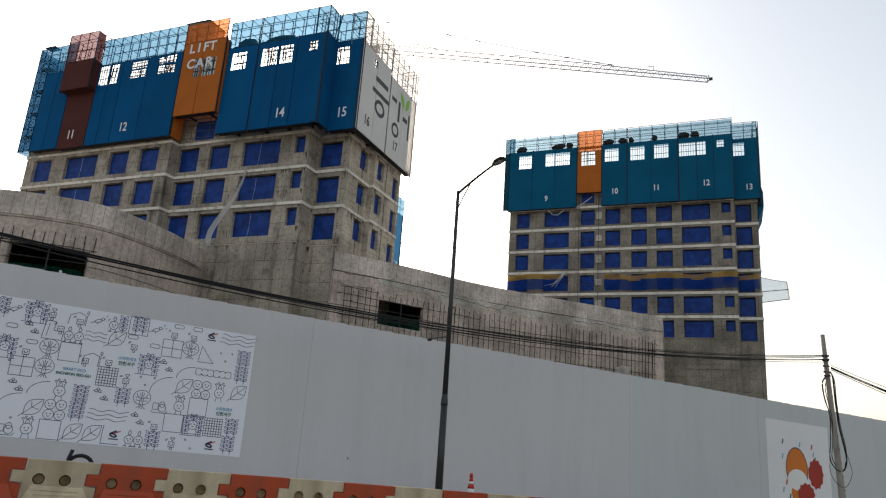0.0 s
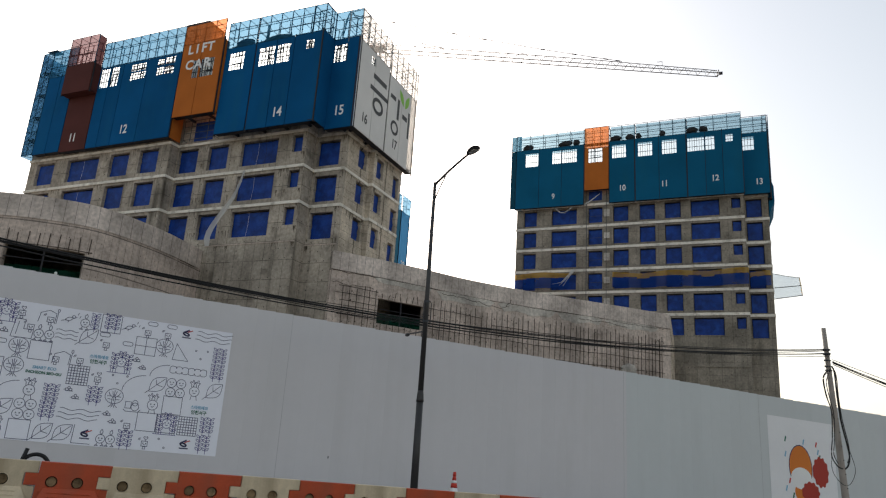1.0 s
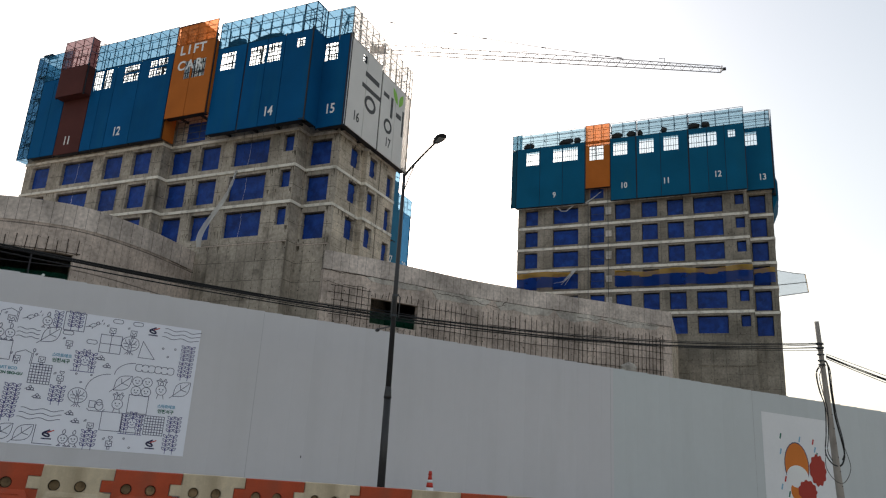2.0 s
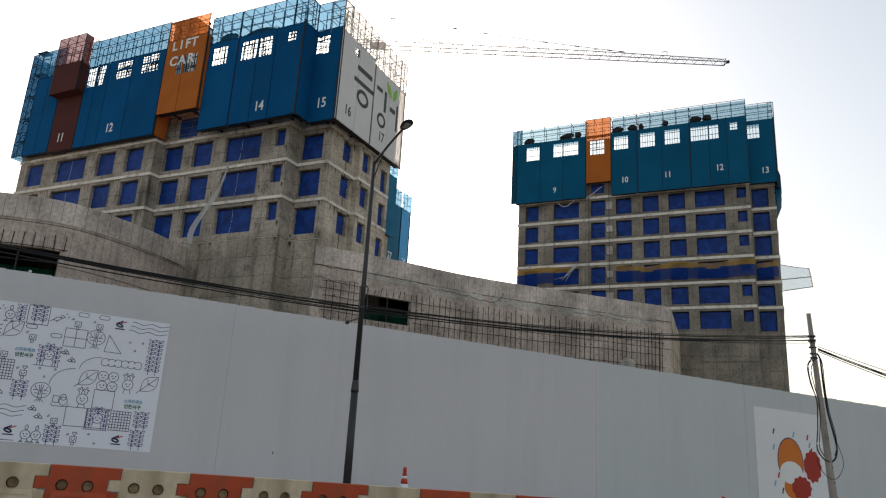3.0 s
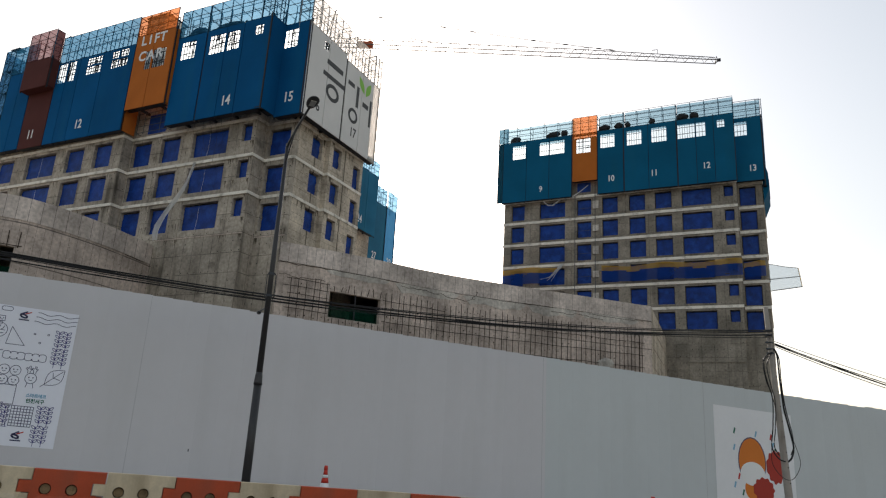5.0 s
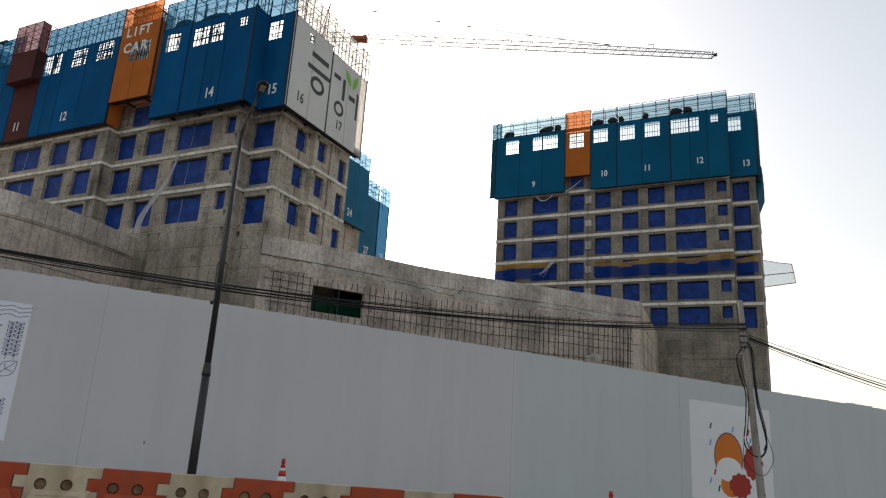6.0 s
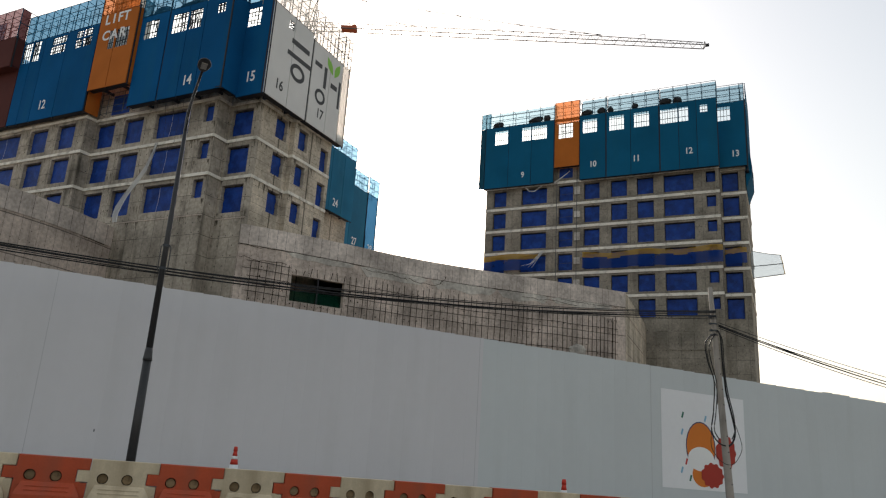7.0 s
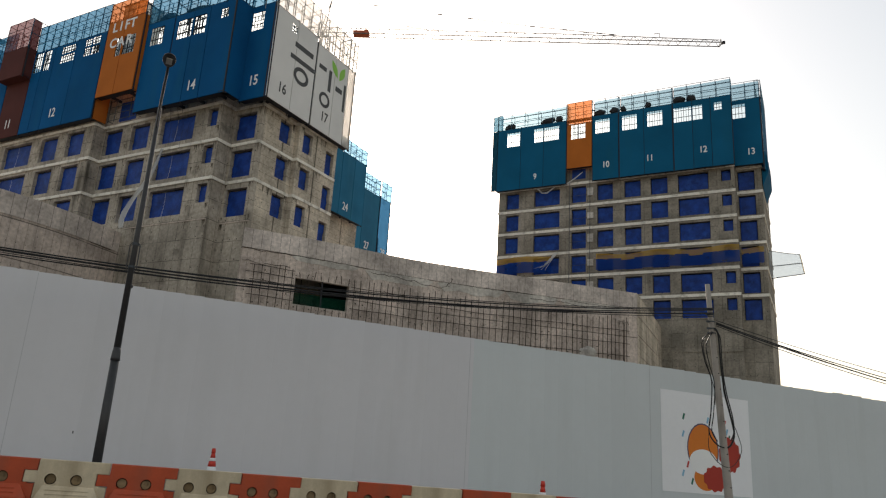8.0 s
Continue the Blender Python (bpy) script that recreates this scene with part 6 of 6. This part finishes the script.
# ---- utility poles and cables ----
def utility_pole(s, n, label, dressed):
    o = thing("utility_pole", (0, 0, 0), label, "utility pole", "poles along the footway", turn=street_pose(s, n, 0.15))
    foot, top = Vector((0.0, 0, -0.4)), Vector((-0.63, 0.02, 8.4))
    part("shaft", tube(bmesh.new(), [foot.lerp(top, k / 8) for k in range(9)], 0.155, 14, 0.088), "pole_concrete", o, "", True)

    def along_pole(h):
        return foot.lerp(top, (h + 0.4) / 8.68)
    for h in (7.35, 7.15, 6.9, 6.65, 6.48):
        c = along_pole(h)
        part("strap", tube(bmesh.new(), [c - Vector((0, 0, 0.02)), c + Vector((0, 0, 0.02))], 0.135, 14), "steel", o)
        part("clamp", box(bmesh.new(), -0.2, -0.12, -0.04, 0.04, -0.03, 0.03, Matrix.Translation(c)), "steel", o)
    for k in range(9):
        c = along_pole(1.2 + 0.55 * k)
        part("step_hole", tube(bmesh.new(), [c + Vector((0, -0.172 + 0.006 * k, 0)), c + Vector((0, -0.05, 0))], 0.02, 8), "rubber", o)
    if dressed:
        def loop(pts, r):
            fine = []
            vs = [Vector(p) for p in pts]
            for i in range(len(vs) - 1):
                p0, p1, p2, p3 = vs[max(i - 1, 0)], vs[i], vs[i + 1], vs[min(i + 2, len(vs) - 1)]
                for k in range(6):
                    t = k / 6
                    fine.append(0.5 * ((2 * p1) + (p2 - p0) * t + (2 * p0 - 5 * p1 + 4 * p2 - p3) * t * t + (3 * p1 - p0 - 3 * p2 + p3) * t ** 3))
            part("hanging_cable", tube(bmesh.new(), fine + [vs[-1]], r, 6), "rubber", o, "black cable looped down the pole", True)
        def beside(run, y):
            return [(along_pole(h).x + off, y, h) for h, off in run]
        loop(beside(((6.6, -0.12), (6.45, -0.41), (6.15, -0.64), (5.5, -0.58), (4.85, -0.37), (3.8, -0.52), (3.05, -0.7), (2.65, -0.42), (2.55, -0.1)), -0.12), 0.024)
        loop(beside(((6.6, -0.1), (6.4, -0.3), (6.0, -0.5), (5.4, -0.42), (4.7, -0.28), (3.7, -0.45), (3.1, -0.6), (2.75, -0.4)), -0.15), 0.018)
        loop(beside(((6.5, -0.12), (6.3, -0.5), (5.8, -0.56), (5.1, -0.4), (4.5, -0.25), (4.0, -0.3)), -0.1), 0.012)
        loop(beside(((6.75, 0.02), (6.5, 0.15), (5.5, 0.13), (4.85, 0.15), (4.4, 0.18), (3.55, 0.36), (3.05, 0.42), (2.7, 0.26), (2.55, 0.05)), -0.12), 0.034)
        loop(beside(((6.7, 0.0), (6.4, 0.2), (5.4, 0.17), (4.5, 0.22), (3.6, 0.4), (3.1, 0.38), (2.8, 0.2)), -0.15), 0.02)
        loop(beside(((3.1, -0.7), (2.5, -0.78), (2.1, -0.5), (1.9, -0.1), (2.0, 0.3), (2.5, 0.68), (3.1, 0.55), (3.5, 0.36)), -0.12), 0.012)
    return o


utility_pole(29.9, 19.7, "leaning concrete utility pole hung with black cable loops", True)
utility_pole(-12.5, 19.4, "plain concrete utility pole farther up the street", False)


def cable(name, s0, z0, s1, z1, low, n0, n1, r, label):
    """A cable that sags from one support to the next; z at the ends and midway are heights in the world."""
    b = bmesh.new()
    pts = []
    for k in range(37):
        t = k / 36
        s = s0 + (s1 - s0) * t
        z = z0 * (1 - t) + z1 * t - 4 * low * t * (1 - t)
        p = street(s, n0 + (n1 - n0) * t)
        pts.append(Vector((p.x, p.y, z)))
    return tagged(part(name, tube(b, pts, r, 6), "rubber", None, "", True), label, "cable", "overhead cables")


for dz, dz1, r, low in ((-0.02, 0.04, 0.02, 1.6), (-0.09, -0.13, 0.024, 1.55), (-0.18, 0.0, 0.018, 1.67), (0.1, -0.1, 0.011, 1.72), (-0.3, 0.07, 0.012, 1.47), (-0.06, -0.24, 0.013, 1.49)):
    cable("overhead_cable", -12.9, 7.2 + dz, 29.35, 6.5 + dz1, low, 19.2, 19.55, r, "sagging black overhead cable along the footway")
for dz, dz1, r, low in ((0.0, 0.12, 0.019, 0.94), (-0.04, -0.38, 0.022, 0.88), (-0.1, 0.02, 0.015, 1.12), (0.1, 0.25, 0.012, 0.84), (0.03, -0.12, 0.012, 1.02)):
    cable("overhead_cable", 29.45, 6.02 + dz, 62.0, 3.95 + dz1, low, 19.55, 19.6, r, "black overhead cable running down the street")
utility_pole(62.6, 19.7, "plain concrete utility pole farther down the street", False)

# ---- traffic cones, hose ----
def cone(s, n, label):
    o = thing("traffic_cone", (0, 0, 0), label, "traffic cone", "cones on the footway", turn=street_pose(s, n, 0.15) @ Matrix.Diagonal((1.08, 1.08, 1.08, 1)))
    part("base", box(bmesh.new(), -0.2, 0.2, -0.2, 0.2, 0, 0.04), "cone_red", o)

    def rad(h):
        return 0.2 - 0.155 * h / 0.86
    for z0, z1, m_, out in ((0.04, 0.5, "cone_white", 0.0), (0.5, 0.64, "cone_red", 0.001), (0.64, 0.72, "cone_white", 0.003), (0.72, 0.86, "cone_red", 0.0)):
        part("band", tube(bmesh.new(), [(0, 0, z0), (0, 0, z1)], rad(z0) + out, 16, rad(z1) + out), m_, o, "", True)
    part("tip", tube(bmesh.new(), [(0, 0, 0.85), (0, 0, 0.92), (0, 0, 0.97)], 0.06, 12, 0.045), "cone_red", o, "", True)
    return o


cone(12.67, 21.8, "red and white banded traffic cone on the footway")
cone(20.25, 15.9, "red and white banded traffic cone by the kerb")
hose = thing("hose_loop", (0, 0, 0), "black hose bent into a loop above the barriers", "hose", turn=street_pose(0.3, 18.5, 0.15))
part("loop", tube(bmesh.new(), [(-0.3, 0, 0.0), (-0.29, 0, 0.35)] + [(0.29 * math.cos(t), 0.03, 0.42 + 0.3 * math.sin(t)) for t in (math.pi * (1 - k / 12) for k in range(13))] + [(0.3, 0, 0.35), (0.32, 0, 0.0)], 0.045, 10), "rubber", hose, "", True)
part("stub", tube(bmesh.new(), [(-0.3, 0, 0.3), (-0.26, 0, 0.6), (-0.2, 0, 0.84)], 0.045, 10), "rubber", hose, "", True)

# ---- plastic road barriers ----
UNIT = 1.214


def barrier_pose(s, n, h=0.0, turn=0.0):
    p = street(s, n, h)
    return pose(p.x, p.y, p.z, 0, math.degrees(math.atan(-SLOPE)), AZ + turn)


def barrier(s, material, label):
    o = thing("road_barrier", (0, 0, 0), label, "barrier", "plastic barriers in a row", turn=barrier_pose(s, 14.85))
    b = bmesh.new()
    outline = [(0.0, 0.38), (0.0, 0.497), (-0.2, 0.497), (-0.2, 0.703), (0.006, 0.703), (0.01, 0.91), (1.212, 0.91), (1.21, 0.708), (1.002, 0.708), (1.002, 0.492), (1.09, 0.492), (1.06, 0.38)]
    loops = [outline] + [[(cx + 0.1 * math.cos(t), 0.57 + 0.1 * math.sin(t)) for t in (math.tau * k / 20 for k in range(20))] for cx in (0.24, 0.67)]
    edges = []
    for lp in loops:
        vs = [b.verts.new((x, -0.11, z)) for x, z in lp]
        edges += [b.edges.new((vs[i], vs[(i + 1) % len(vs)])) for i in range(len(vs))]
    rim = edges[:len(outline)]
    bmesh.ops.triangle_fill(b, use_beauty=True, use_dissolve=False, edges=edges)
    ext = bmesh.ops.extrude_face_region(b, geom=b.faces[:])
    bmesh.ops.translate(b, verts=[v for v in ext["geom"] if isinstance(v, bmesh.types.BMVert)], vec=(0, 0.22, 0))
    bmesh.ops.bevel(b, geom=rim, offset=0.012, segments=2, affect="EDGES")
    part("upper_plate", b, material, o)
    b = bmesh.new()
    prof = [(-0.112, 0.46), (-0.125, 0.44), (-0.215, 0.27), (-0.225, 0.24), (-0.225, 0.06), (-0.2, 0.0), (0.2, 0.0), (0.225, 0.06), (0.225, 0.24), (0.215, 0.27), (0.125, 0.44), (0.112, 0.46)]
    rows = [[b.verts.new((x + (0.10 * max(0, z - 0.2) / 0.26 if x < 0.6 else -0.16 * max(0, z - 0.2) / 0.26), y, z)) for y, z in prof] for x in (0.03, 1.15)]
    for i in range(len(prof)):
        j = (i + 1) % len(prof)
        b.faces.new((rows[0][i], rows[0][j], rows[1][j], rows[1][i]))
    b.faces.new(rows[0][::-1]), b.faces.new(rows[1])
    part("body", b, material, o)
    part("core", box(bmesh.new(), -0.004, 1.2, -0.1, 0.1, 0.02, 0.478), material, o)
    for z, y in ((0.385, -0.156), (0.315, -0.193)):
        part("rib", box(bmesh.new(), 0.2, 0.92, y - 0.012, y + 0.02, z - 0.008, z + 0.008), material, o)
    for cx in (0.24, 0.67):
        plug = part("plug", tube(bmesh.new(), [(cx, -0.062, 0.57), (cx, 0.0, 0.57)], 0.083, 18), "plug", o, "brown foam plug set in a round hole")
        # added dark disc that draws the ring of shadow round the plug
        part("plug_seat", tube(bmesh.new(), [(cx, 0.001, 0.57), (cx, 0.06, 0.57)], 0.099, 18), "rust", plug)
        part("hole_rim", ring(lambda u, d, z: Vector((u, d, z)), cx, 0.57, 0.118, 0.118, 0.017, 0.114), material, o)
    return o


red = barrier(9.01 - UNIT, "plastic_red", "faded red plastic road barrier with two round holes")
cream = barrier(9.01, "plastic_cream", "dirty cream plastic road barrier with two round holes")
for k in range(-16, 26):
    if k in (-1, 0):
        continue
    jit = random.Random(k * 7 + 3)
    copy_thing(cream if k % 2 == 0 else red, barrier_pose(9.01 + UNIT * k + jit.uniform(-0.008, 0.008), 14.85 + jit.uniform(-0.012, 0.012), jit.uniform(-0.006, 0.006), jit.uniform(-0.5, 0.5)))

# ---- hoarding along the footway ----
hoarding = thing("fence", street(20, NF), "tall white sheet hoarding stepping down along the street", "fence", kind="structure")
ORIGIN[hoarding.name] = street(20, NF)


def panel_mesh(material):
    b = bmesh.new()
    w, e = PANEL_W - 0.0006, 0.004
    prof = [(0, 0.0), (e, -0.0015), (w - e, -0.0015), (w, 0.0), (w, 0.045), (0, 0.045)]
    lo = [b.verts.new((x, y, -0.1)) for x, y in prof]
    hi = [b.verts.new((x, y, PANEL_H)) for x, y in prof]
    for i in range(6):
        j = (i + 1) % 6
        b.faces.new((lo[i], lo[j], hi[j], hi[i]))
    b.faces.new(hi), b.faces.new(lo[::-1])
    bmesh.ops.recalc_face_normals(b, faces=b.faces)
    me = bpy.data.meshes.new("panel")
    b.to_mesh(me)
    b.free()
    me.materials.append(M[material])
    return me


pm = {"panel": panel_mesh("panel"), "panel_b": panel_mesh("panel_b")}
rnd = random.Random(2)
inv = Matrix.Translation(street(20, NF)).inverted()
for k in range(-40, 130):
    s = 7.0 + k * PANEL_W
    extra = 0.05 if 39.5 < s < 41.5 else 0.0
    piece("panel", pm["panel_b" if s > 21.5 else "panel"], hoarding, inv @ street_pose(s, NF, rnd.uniform(-0.008, 0.008) + extra))
for k in range(-6, 21):
    b = tube(bmesh.new(), [street(7.3 + k * 3.66, NF + 0.12, -0.1), street(7.3 + k * 3.66, NF + 0.12, 5.6)], 0.03, 6)
    part("post", b, "steel", hoarding)
for s_j in (7.0, 21.49, 29.6, -4.1):
    part("seam", box(bmesh.new(), -0.005, 0.005, -0.0035, 0.0, 0.1, PANEL_H - 0.02, street_pose(s_j, NF)), "seam", hoarding)
part("scuff", box(bmesh.new(), -0.015, 0.02, -0.004, 0.0, 1.24, 1.32, street_pose(8.75, NF)), "steel", hoarding)
